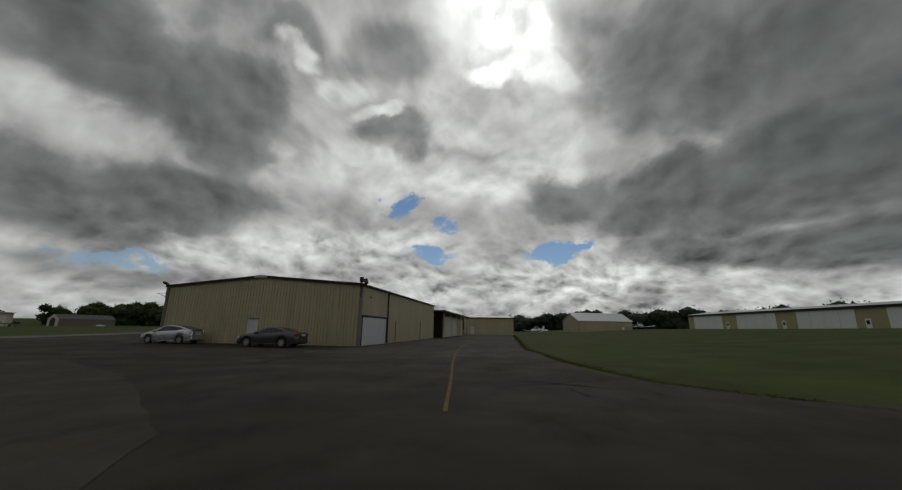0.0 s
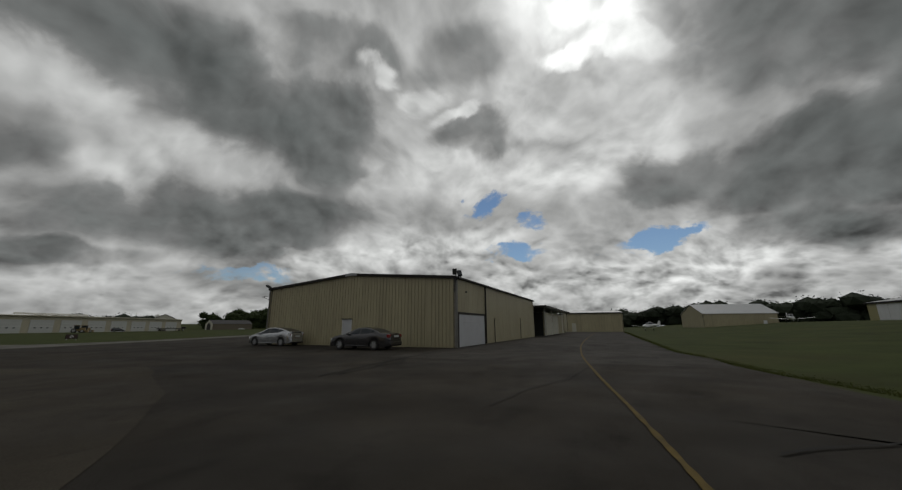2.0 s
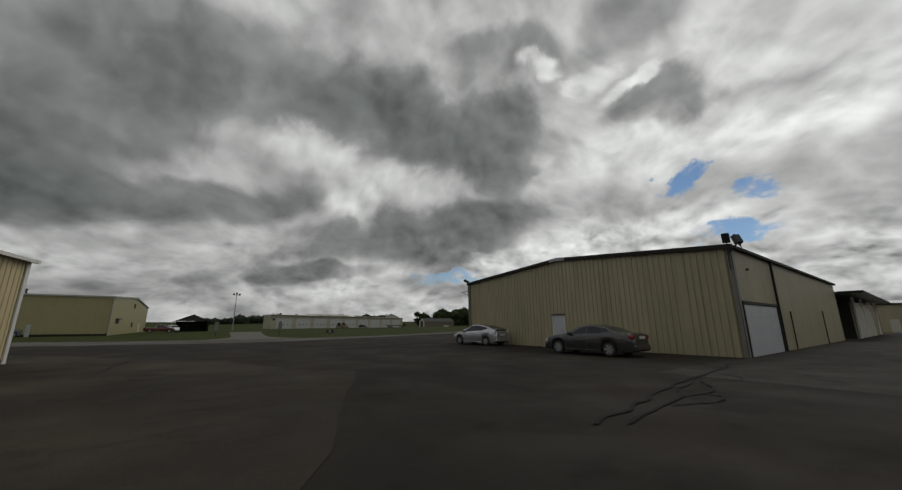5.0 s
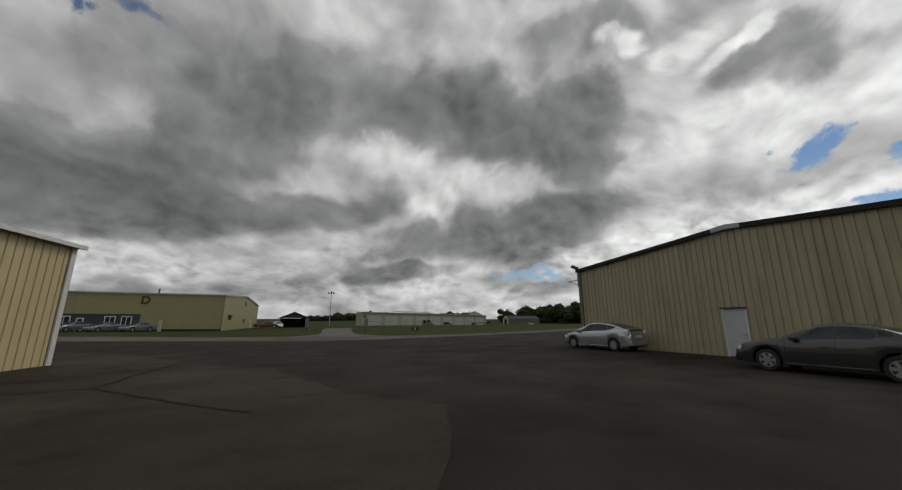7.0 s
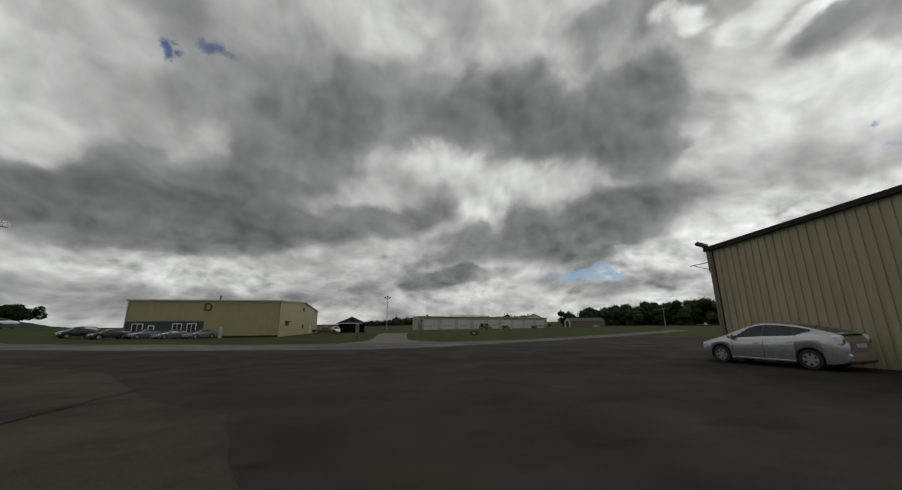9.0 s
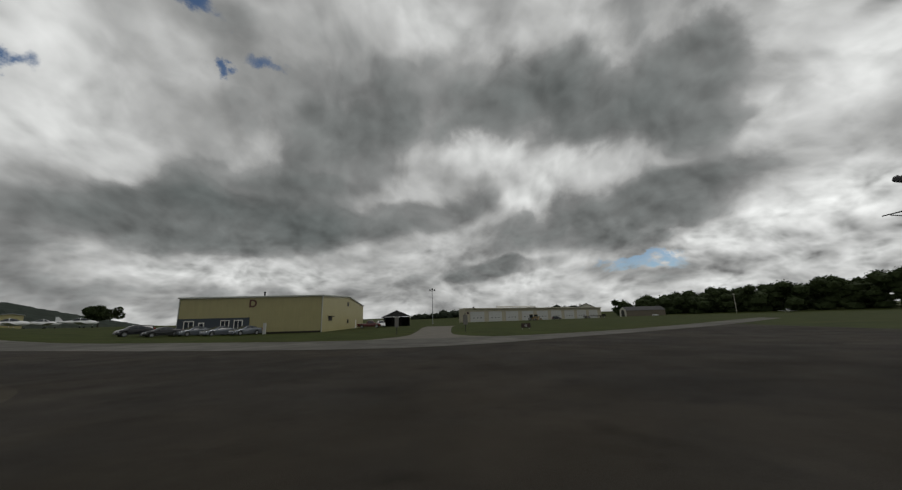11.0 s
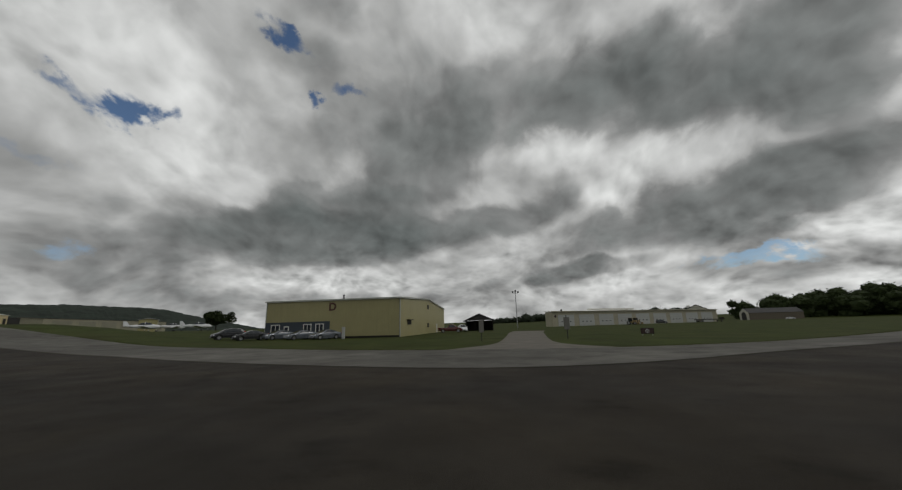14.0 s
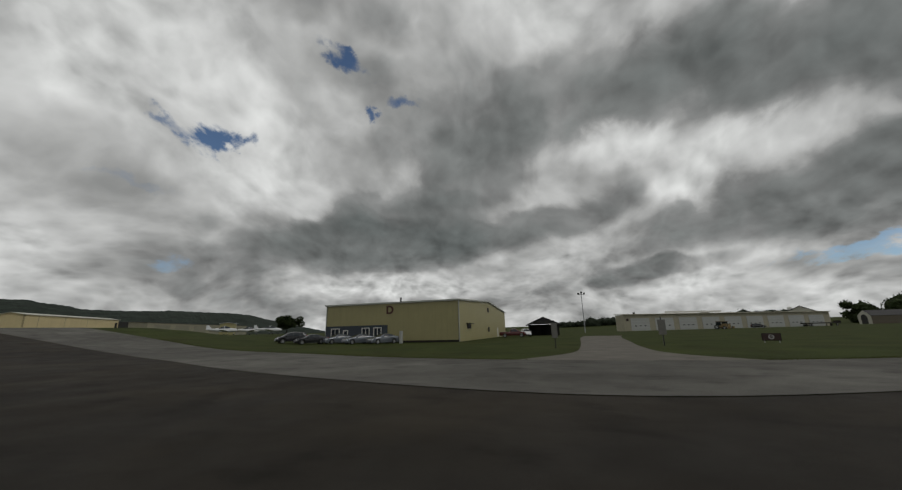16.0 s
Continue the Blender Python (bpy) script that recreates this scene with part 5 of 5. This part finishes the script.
HATCH = dict(length=4.45, width=1.73, wheel=0.315, front=1.36, rear=-1.34, lift=0.19, taper=0.75, hatch=True, soft=0.06,
             top=[(-2.23, 0.84), (-2.20, 0.95), (-2.10, 1.11), (-2.0, 1.15), (-1.6, 1.265), (-1.1, 1.395), (-0.6, 1.475), (-0.2, 1.495), (0.15, 1.465), (0.5, 1.36), (1.32, 0.975), (1.65, 0.885), (1.95, 0.785), (2.12, 0.68), (2.23, 0.52)],
             belt=[(-2.23, 0.80), (-2.1, 0.98), (-1.7, 1.07), (-1.0, 1.02), (0.0, 0.955), (1.2, 0.895), (1.6, 0.835), (1.95, 0.74), (2.23, 0.50)],
             windscreen=(1.30, 0.42), rear_glass=(-0.95, -1.98), glass=(-1.52, 1.10), posts=[(-0.10, -0.04), (-0.98, 0.10)],
             seams=(0.92, -0.10, -1.02), handles=(0.10, -0.86), tail=(-2.03, 0.78, 1.08), tail_in=0.80, tail_mat=M_clear, tail_label="clear tall tail light", plate=0.70)
SEDAN = dict(length=4.83, width=1.83, wheel=0.33, front=1.44, rear=-1.29, lift=0.20, taper=0.55,
             top=[(-2.42, 0.74), (-2.38, 0.96), (-2.25, 1.055), (-1.80, 1.085), (-1.65, 1.10), (-1.05, 1.345), (-0.55, 1.445), (-0.1, 1.455), (0.3, 1.39), (1.12, 1.01), (1.5, 0.95), (2.0, 0.84), (2.28, 0.73), (2.42, 0.56)],
             belt=[(-2.42, 0.72), (-2.25, 1.00), (-1.0, 1.01), (0.0, 0.965), (1.0, 0.925), (1.5, 0.875), (2.0, 0.78), (2.42, 0.54)],
             windscreen=(1.10, 0.30), rear_glass=(-0.95, -1.66), glass=(-1.32, 0.95), posts=[(-0.18, -0.03), (-0.98, 0.14)],
             seams=(0.95, -0.18, -1.05), handles=(0.05, -0.88), tail=(-2.24, 0.77, 0.98), tail_in=0.66, tail_mat=M_red, tail_label="red tail light", plate=0.80)
WAGON = dict(length=4.6, width=1.85, wheel=0.36, front=1.36, rear=-1.34, lift=0.30, taper=0.1,
             top=[(-2.3, 1.0), (-2.22, 1.25), (-2.0, 1.56), (-1.6, 1.66), (-0.4, 1.71), (0.3, 1.66), (0.65, 1.52), (1.35, 1.10), (1.8, 1.0), (2.15, 0.86), (2.3, 0.62)],
             belt=[(-2.3, 0.95), (-2.1, 1.10), (0.0, 1.07), (1.2, 1.03), (1.8, 0.92), (2.3, 0.6)], windscreen=(1.33, 0.48), rear_glass=(-2.02, -2.24), glass=(-2.0, 1.2), posts=[(-0.12, -0.03), (-1.1, 0.06)],
             seams=(0.95, -0.1, -1.02), handles=(0.1, -0.88), tail=(-2.12, 0.9, 1.25), tail_in=0.76, tail_mat=M_red, tail_label="red tail light", plate=0.85)
TRUCK = dict(length=5.5, width=1.95, wheel=0.38, front=1.75, rear=-1.65, lift=0.36, taper=0.0,
             top=[(-2.75, 1.0), (-2.68, 1.13), (-0.62, 1.13), (-0.45, 1.62), (-0.2, 1.76), (0.6, 1.78), (0.9, 1.62), (1.5, 1.16), (2.2, 1.08), (2.65, 0.96), (2.75, 0.7)],
             belt=[(-2.75, 0.95), (-2.6, 1.09), (0.0, 1.10), (1.4, 1.09), (2.2, 1.0), (2.75, 0.68)], windscreen=(1.48, 0.78), rear_glass=(-0.40, -0.60), glass=(-0.36, 1.30), posts=[(0.1, 0.0)],
             seams=(1.1, 0.05), handles=(0.25,), tail=(-2.62, 0.8, 1.08), tail_in=0.88, tail_mat=M_red, tail_label="red tail light", plate=0.6)

P_silver = paint("silver_car_paint", (0.40, 0.41, 0.43), 0.85)
P_grey = paint("dark_grey_car_paint", (0.040, 0.039, 0.042), 0.5)
P_black = paint("black_car_paint", (0.018, 0.019, 0.022))
P_bluegrey = paint("blue_grey_car_paint", (0.12, 0.135, 0.155))
P_red = paint("red_truck_paint", (0.085, 0.012, 0.013))
P_white = paint("white_car_paint", (0.65, 0.66, 0.67), 0.0)

car("hatchback_car", pose(-14.98, -1.62, 0.02, 0, 0, 185.4), HATCH, P_silver, "silver hatchback car parked beside the hangar wall")
car("sedan_car", pose(-4.55, -3.22, 0.02, 0, 0, 181.6), SEDAN, P_grey, "dark grey sedan parked in front of the hangar wall")
row = "cars parked at the office hangar"
s1 = car("parked_car", pose(-70.4, -39.9, 0, 0, 0, -32), SEDAN, P_bluegrey, "grey sedan parked in the grass by the office hangar", "car", row)
copy_thing(s1, pose(-70.5, -43.9, 0.02, 0, 0, -34))
car("parked_car", pose(-71.0, -47.7, 0.1, 0, 0, -30), SEDAN, P_bluegrey, "dull blue-grey car parked beside the hangar", "car", row)
car("parked_car", pose(-68.8, -50.8, ground_z(-68.8, -50.8), 0, 0, -42), SEDAN, P_black, "black sedan parked at the grass edge", "car", row)
car("parked_car", pose(-70.4, -55.6, ground_z(-70.4, -55.6), 0, 0, -40), WAGON, P_black, "black estate car parked at the grass edge", "car", row)
car("pickup_truck", pose(-99.0, -23.8, 0, 0, 0, 95), TRUCK, P_red, "red pickup truck parked behind the hangar", "truck")
car("white_van", pose(-104.0, -21.4, 0, 0, 0, 12), WAGON, P_white, "white estate car by the open shed", "car")
car("parked_car", pose(-284, 190, 0, 0, 0, 40), SEDAN, P_white, "white car parked beside the barn", "car")


# ---- aircraft ----
def light_aircraft(m, label, group=""):
    a = thing("light_aircraft", m, label, "aircraft", group)
    rings = []
    for x, w, h, z in ((3.1, 0.16, 0.16, 1.25), (2.9, 0.42, 0.40, 1.25), (2.2, 0.55, 0.52, 1.28), (1.2, 0.6, 0.62, 1.35), (0.0, 0.6, 0.62, 1.38), (-1.2, 0.48, 0.5, 1.42), (-2.8, 0.26, 0.3, 1.5), (-4.2, 0.1, 0.16, 1.56)):
        rings.append([(x, w * math.cos(t), z + h * math.sin(t)) for t in [2 * math.pi * i / 16 for i in range(16)]])
    smooth(part("fuselage", loft(bmesh.new(), rings), P_white, a), 60)
    rings = []
    for x, w, z0, z1 in ((1.5, 0.35, 1.85, 1.9), (1.0, 0.5, 1.8, 2.25), (0.2, 0.52, 1.85, 2.42), (-0.8, 0.45, 1.8, 2.3), (-1.5, 0.3, 1.75, 1.85)):
        rings.append([(x, -w, z0), (x, -w * 0.75, z1 - 0.06), (x, 0, z1), (x, w * 0.75, z1 - 0.06), (x, w, z0)])
    smooth(part("canopy", loft(bmesh.new(), rings), M_glass, a, "dark canopy glass"), 60)
    part("canopy_frame", boxes((0.0, 0.12, -0.5, 0.5, 1.8, 2.44)), P_white, a)

    def foil(name, x0, chord0, chord1, span, z, dihedral, thick):
        for s in (1, -1):
            rs = []
            for k, c in ((0, chord0), (1, chord1)):
                yy, zz = s * (0.3 + k * span), z + k * dihedral
                rs.append([(x0, yy, zz), (x0 - c * 0.3, yy, zz + thick * 0.6), (x0 - c, yy, zz + 0.01), (x0 - c * 0.35, yy, zz - thick * 0.4)])
            part(name, loft(bmesh.new(), rs), P_white, a)
    foil("wing", 1.3, 1.6, 1.2, 4.6, 0.95, 0.45, 0.16)
    foil("tailplane", -3.4, 0.9, 0.7, 1.4, 1.6, 0.0, 0.07)
    bm = bmesh.new()
    prism(bm, [(-3.0, 1.6), (-3.9, 2.75), (-4.5, 2.75), (-4.4, 1.55)], -0.05, 0.05)
    part("fin", bm, P_white, a)
    bm = bmesh.new()
    prism(bm, [(3.14, 0.45), (3.18, 0.45), (3.2, 1.25), (3.18, 2.05), (3.14, 2.05), (3.12, 1.25)], -0.06, 0.06)
    part("propeller", bm, M_blackmetal, a, "dark two-blade propeller")
    part("spinner", tube(bmesh.new(), (3.1, 0, 1.25), (3.42, 0, 1.25), 0.17, 0.02, 12), P_white, a)
    for x, y in ((2.3, 0), (0.4, 1.3), (0.4, -1.3)):
        part("gear_leg", tube(bmesh.new(), (x, y, 1.0), (x, y, 0.3), 0.05), P_white, a)
        wheel_at(a, x, y, 0.2, 0.14, 1)
    return a


fl = "parked light aircraft"
p1 = light_aircraft(pose(-100.9, -101.2, ground_z(-100.9, -101.2), 0, 0, 118), "white low-wing light aircraft parked on the grass", fl)
copy_thing(p1, pose(-110.1, -94.6, ground_z(-110.1, -94.6), 0, 0, 112))
copy_thing(p1, pose(-116.4, -108.3, ground_z(-116.4, -108.3), 0, 0, 140))
copy_thing(p1, pose(20.6, 96.0, ground_z(20.6, 96.0), 0, 0, 120))
copy_thing(p1, pose(-203.0, 218.0, ground_z(-203, 218), 0, 0, 120))
copy_thing(p1, pose(58.0, 112.0, ground_z(58, 112), 0, 0, 60))


# ---- posts, signs, machines ----
def light_pole():
    p = thing("light_pole", pose(-150, -4.6, 0), "tall grey floodlight pole beside the side road", "pole")
    part("shaft", tube(bmesh.new(), (0, 0, 0), (0, 0, 13.0), 0.17, 0.10, 12), M_steel, p)
    part("crossarm", boxes((-0.12, 0.12, -1.0, 1.0, 12.6, 12.75)), M_steel, p)
    for y in (-0.95, 0.0, 0.95):
        part("lamp_head", box(bmesh.new(), -0.3, 0.35, y - 0.28, y + 0.28, 12.78 if y else 13.0, 13.3 if y else 13.7, bevel=0.05), M_blackmetal, p)
    return p


light_pole()
up = thing("utility_pole", pose(-261, 242, ground_z(-261, 242)), "pale weathered wooden utility pole before the woods", "pole")
part("shaft", tube(bmesh.new(), (0, 0, 0), (0, 0, 15.5), 0.22, 0.14, 10), M_pale, up)
part("crossarm", boxes((-0.1, 0.1, -1.2, 1.2, 14.4, 14.6)), M_pale, up)
part("insulator", boxes((-0.06, 0.06, -1.1, -0.98, 14.6, 14.85)), M_steel, up)
part("insulator", boxes((-0.06, 0.06, 0.98, 1.1, 14.6, 14.85)), M_steel, up)


def sign_post(x, y, turn, face, h=2.3, w=0.62):
    s = thing("sign_post", pose(x, y, 0, 0, 0, turn), "grey road sign plate on a thin post" if face is M_greytrim else "pale notice board on a thin post", "sign")
    part("post", boxes((-0.04, 0.04, -0.04, 0.04, 0, h + 0.2), bevel=0.008), M_blackmetal, s)
    part("panel", boxes((0.042, 0.065, -w / 2, w / 2, h - 1.15, h), bevel=0.005), face, s)
    return s


sign_post(-51.4, -16.15, 0, M_greytrim, 1.95, 0.45)
sign_post(-53.2, -8.0, 0, M_greytrim, 2.0, 0.55)
sg = thing("airfield_sign", pose(-56.3, 0.6, 0, 0, 0, -24), "low dark red airfield sign standing in the grass", "sign")
part("panel", box(bmesh.new(), -0.08, 0.08, -0.60, 0.60, 0.16, 0.74, bevel=0.02), M_trim, sg)
part("face", boxes((0.081, 0.092, -0.55, 0.55, 0.20, 0.70)), M_signred, sg)
bm = bmesh.new()
for i in range(20):
    a0, a1 = 2 * math.pi * i / 20, 2 * math.pi * (i + 1) / 20
    vs = [bm.verts.new((0.098, rr * math.cos(t), 0.45 + rr * math.sin(t))) for rr, t in ((0.13, a0), (0.18, a0), (0.18, a1), (0.13, a1))]
    bm.faces.new(vs)
box(bm, 0.093, 0.098, -0.10, 0.10, 0.425, 0.475)
part("symbol", bm, M_plate, sg, "pale ring and bar")
for y in (-0.45, 0.45):
    part("leg", boxes((-0.03, 0.03, y - 0.03, y + 0.03, 0, 0.24)), M_steel, sg)


def machine(m, label):
    e = thing("tractor", m, label, "tractor")
    part("chassis", box(bmesh.new(), -1.8, 1.9, -0.6, 0.6, 0.6, 1.3, bevel=0.08), M_machine, e)
    part("bonnet", box(bmesh.new(), 0.3, 1.95, -0.5, 0.5, 1.3, 1.9, bevel=0.12), M_machine, e)
    part("cab", box(bmesh.new(), -1.2, 0.25, -0.65, 0.65, 1.3, 2.7, bevel=0.08), M_glass, e)
    part("roof", box(bmesh.new(), -1.35, 0.4, -0.75, 0.75, 2.7, 2.85, bevel=0.04), M_machine, e)
    part("bucket", box(bmesh.new(), 2.1, 2.9, -1.1, 1.1, 0.15, 0.95, bevel=0.06), M_machine, e)
    part("arm", boxes((1.2, 2.3, -0.75, -0.6, 0.7, 0.9), (1.2, 2.3, 0.6, 0.75, 0.7, 0.9)), M_machine, e)
    for x, rr in ((1.2, 0.55), (-1.1, 0.8)):
        for s in (1, -1):
            wheel_at(e, x, s * 0.85, rr, 0.4, s, 6)
    return e


t1 = machine(pose(-176, 45, 0, 0, 0, 60), "yellow tractor loader parked before the workshop doors")
copy_thing(t1, pose(-184, 50, 0, 0, 0, 120))
car("parked_car", pose(-187, 62, 0, 0, 0, 60), WAGON, P_black, "black estate car before the workshop doors", "car")


# ---- trees ----
def leaf_cloud(rnd, blobs, count, size):
    """Many small leaf sprays scattered through round clumps; returns points and faces."""
    verts, faces = [], []
    weights = [b[3] ** 2 for b in blobs]
    for bx, by, bz, br in rnd.choices(blobs, weights, k=count):
        while True:
            d = Vector((rnd.uniform(-1, 1), rnd.uniform(-1, 1), rnd.uniform(-1, 1)))
            if 0.3 < d.length < 1:
                break
        d *= br * (0.75 + 0.35 * rnd.random()) / max(d.length, 0.55)
        c = Vector((bx, by, bz)) + Vector((d.x, d.y, d.z * 0.8))
        u = Vector((rnd.gauss(0, 1), rnd.gauss(0, 1), rnd.gauss(0, 0.6))).normalized()
        v = u.cross(Vector((rnd.gauss(0, 1), rnd.gauss(0, 1), rnd.gauss(0, 1)))).normalized()
        s = size * rnd.uniform(0.6, 1.4)
        i = len(verts)
        verts += [c - u * s, c + v * s * 0.55, c + u * s, c - v * s * 0.55 + u * s * 0.2]
        faces.append((i, i + 1, i + 2, i + 3))
    return verts, faces


def mesh_from(name, verts, faces, mat):
    me = bpy.data.meshes.new(name)
    me.from_pydata([tuple(v) for v in verts], [], faces)
    me.materials.append(mat)
    return me


def tree(x, y, h, spread, seed, label, leaves=2600):
    rnd = random.Random(seed)
    t = thing("tree", pose(x, y, ground_z(x, y)), label, "tree")
    bm = bmesh.new()
    tube(bm, (0, 0, 0), (0.1, 0, h * 0.35), 0.035 * h, 0.024 * h, 9)
    blobs = []
    for k in range(15):
        a = 2.4 * k + rnd.uniform(-0.4, 0.4)
        d, z = spread * rnd.uniform(0.35, 0.95), h * rnd.uniform(0.45, 0.86)
        tip = (d * math.cos(a), d * math.sin(a), z)
        tube(bm, (0.1, 0, h * rnd.uniform(0.25, 0.36)), tip, 0.014 * h, 0.004 * h, 6)
        blobs.append((*tip, spread * rnd.uniform(0.17, 0.33)))
    blobs.append((0, 0, h * 0.88, spread * 0.28))
    part("trunk", bm, M_bark, t)
    v, f = leaf_cloud(rnd, blobs, leaves, 0.30)
    part("crown", mesh_from("crown", v, f, M_leaf), M_leaf, t)
    return t


tree(-141, -114, 6.6, 5.6, 5, "single dark broad-leaved tree behind the hangars", 5200)


def from_eye(turn, dist, ex=-12.0, ey=-18.0):
    return ex - math.sin(radians(turn)) * dist, ey + math.cos(radians(turn)) * dist


def woods(name, rows, mat, label, seed, leaves, size):
    """A belt of trees in one mesh: rows of turn from, turn to, distance, height, spacing."""
    rnd = random.Random(seed)
    verts, faces = [], []
    for t0, t1, d0, d1, h0, h1, gap in rows:
        n = max(2, int(abs(t1 - t0) * math.pi / 180 * (d0 + d1) / 2 / gap))
        for i in range(n):
            f = (i + rnd.uniform(-0.4, 0.4)) / n
            x, y = from_eye(t0 + (t1 - t0) * f, d0 + (d1 - d0) * f + rnd.uniform(-8, 8))
            h = (h0 + (h1 - h0) * f) * rnd.uniform(0.72, 1.12)
            z = ground_z(x, y)
            r = gap * rnd.uniform(0.75, 1.05)
            blobs = [(x + rnd.uniform(-r, r) * 0.6, y + rnd.uniform(-r, r) * 0.6, z + h * q, r * rnd.uniform(0.55, 0.9)) for q in (0.12, 0.3, 0.45, 0.6, 0.72, 0.84, 0.92)]
            v, fc = leaf_cloud(rnd, blobs, leaves, size)
            for bx, by, bz, br in blobs:
                k = len(verts)
                ring = [(0, 0, -0.85)] + [(math.cos(a + e), math.sin(a + e), zz) for zz, e in ((-0.35, 0.0), (0.4, 0.5)) for a in (0, 1.257, 2.513, 3.77, 5.027)] + [(0, 0, 0.9)]
                verts += [Vector((bx + p[0] * br * 0.85 * rnd.uniform(0.8, 1.15), by + p[1] * br * 0.85 * rnd.uniform(0.8, 1.15), bz + p[2] * br * 0.75)) for p in ring]
                for s in range(5):
                    u = (s + 1) % 5
                    faces += [(k, k + 1 + u, k + 1 + s), (k + 1 + s, k + 1 + u, k + 6 + s), (k + 6 + s, k + 1 + u, k + 6 + u), (k + 6 + s, k + 6 + u, k + 11)]
            k = len(verts)
            verts += v
            faces += [tuple(a + k for a in q) for q in fc]
    ob = new(name, mesh_from(name, verts, faces, mat))
    return tagged(ob, label, "trees", kind="stuff")


WOODS_NEAR = [(57.2, 55.6, 400, 400, 13, 13, 7), (55.5, 44, 400, 390, 13, 16, 7.5), (45, 28, 390, 380, 18, 24, 8), (54, 28, 420, 410, 15, 23, 8.5)]
WOODS_FAR = [(28, -8, 420, 460, 15, 12, 12), (-4, -30, 330, 300, 11, 12, 10), (-30, -60, 300, 260, 10, 9, 9), (87.5, 84, 600, 590, 4, 7, 10), (84, 60, 590, 560, 8, 6, 12), (-8, -50, 420, 420, 13, 12, 10)]
woods("woods", WOODS_NEAR, M_leaf, "dark belt of broad-leaved woods beyond the grass", 11, 800, 0.75)
woods("far_woods", WOODS_FAR, M_farleaf, "low far line of dark woods on the horizon", 12, 620, 0.6)


def wooded_hill():
    rnd = random.Random(4)
    tops = profile([(84, -0.2), (100, -0.3), (115, 0.0), (121, 0.3), (123.2, 0.45), (125.6, 1.0), (130.6, 2.1), (132.5, 2.6), (134, 2.95), (136, 3.15), (142, 3.35), (147.5, 3.3), (150, 3.4), (152, 3.8), (154.2, 4.2), (156, 4.25), (175, 4.6), (200, 3.0), (225, 1.0)])
    verts, faces = [], []
    turns = [84 + 0.25 * i for i in range(565)]
    m = 14
    for i, t in enumerate(turns):
        for k in range(m):
            f = k / (m - 1)
            dist = 620 + 520 * f
            x, y = from_eye(t, dist)
            h = 1140 * math.tan(radians(tops(t))) * step(f, -0.15, 1.0)
            h += (2.0 * noise.noise((x * 0.03, y * 0.03, 0)) + 1.6 * noise.noise((x * 0.12, y * 0.12, 3)) + rnd.uniform(-0.6, 0.6)) * step(f, 0.0, 0.3)
            verts.append((x, y, h - 4 + 4 * f))
    for i in range(len(turns) - 1):
        for k in range(m - 1):
            a = i * m + k
            faces.append((a, a + 1, a + m + 1, a + m))
    ob = new("wooded_hill", mesh_from("wooded_hill", verts, faces, M_hill))
    return tagged(ob, "long dark wooded ridge behind the airfield", "hill", kind="structure")


wooded_hill()


def grass_tufts():
    rnd = random.Random(8)
    verts, faces = [], []

    def tuft(x, y, hgt):
        z = ground_z(x, y)
        for _ in range(3):
            a, w = rnd.uniform(0, 6.28), rnd.uniform(0.008, 0.02)
            lean = rnd.uniform(0.0, 0.6) * hgt
            ox, oy = rnd.uniform(-0.05, 0.05), rnd.uniform(-0.05, 0.05)
            i = len(verts)
            verts.extend([(x + ox - w * math.sin(a), y + oy + w * math.cos(a), z - 0.01), (x + ox + w * math.sin(a), y + oy - w * math.cos(a), z - 0.01), (x + ox + lean * math.cos(a), y + oy + lean * math.sin(a), z + hgt)])
            faces.append((i, i + 1, i + 2))
    for i in range(16000):
        y = rnd.uniform(-22, 70)
        edge = float(np.interp(y, [-24, -20, -16, -9, 2, 60], [45, 21, 17.2, 15.3, 13.7, 13.0]))
        tuft(edge + abs(rnd.gauss(0, 0.35)) - 0.12, y, rnd.uniform(0.015, 0.04))
    far = [p for p in STRIP_FAR if -75 < p[1] < 30]
    for i in range(14000):
        k = rnd.randrange(len(far) - 1)
        t = rnd.random()
        x, y = far[k][0] + (far[k + 1][0] - far[k][0]) * t, far[k][1] + (far[k + 1][1] - far[k][1]) * t
        d = abs(rnd.gauss(0, 0.5)) - 0.25
        x, y = x - d * 0.9, y + d * 0.42
        if -17.5 < y < -8.5:
            continue
        tuft(x, y, rnd.uniform(0.02, 0.06))
    ob = new("grass_tufts", mesh_from("grass_tufts", verts, faces, M_blade))
    return tagged(ob, "uneven green grass blades along the paved edges", "grass", kind="stuff")


grass_tufts()


def flat_trailer():
    t = thing("flat_trailer", pose(-211, 96, 0, 0, 0, 115), "long dark flatbed trailer before the workshop", "trailer")
    part("bed", box(bmesh.new(), -9, 9, -1.3, 1.3, 1.1, 1.5, bevel=0.04), M_trim, t)
    part("headboard", boxes((8.8, 9.0, -1.3, 1.3, 1.5, 2.2)), M_trim, t)
    for x in (-7.5, -6.2, 7.0):
        for s in (1, -1):
            wheel_at(t, x, s * 1.05, 0.52, 0.3, s, 6)
    for s in (1, -1):
        part("leg", boxes((4.0, 4.2, s * 0.8 - 0.08, s * 0.8 + 0.08, 0, 1.1)), M_blackmetal, t)
    return t


flat_trailer()
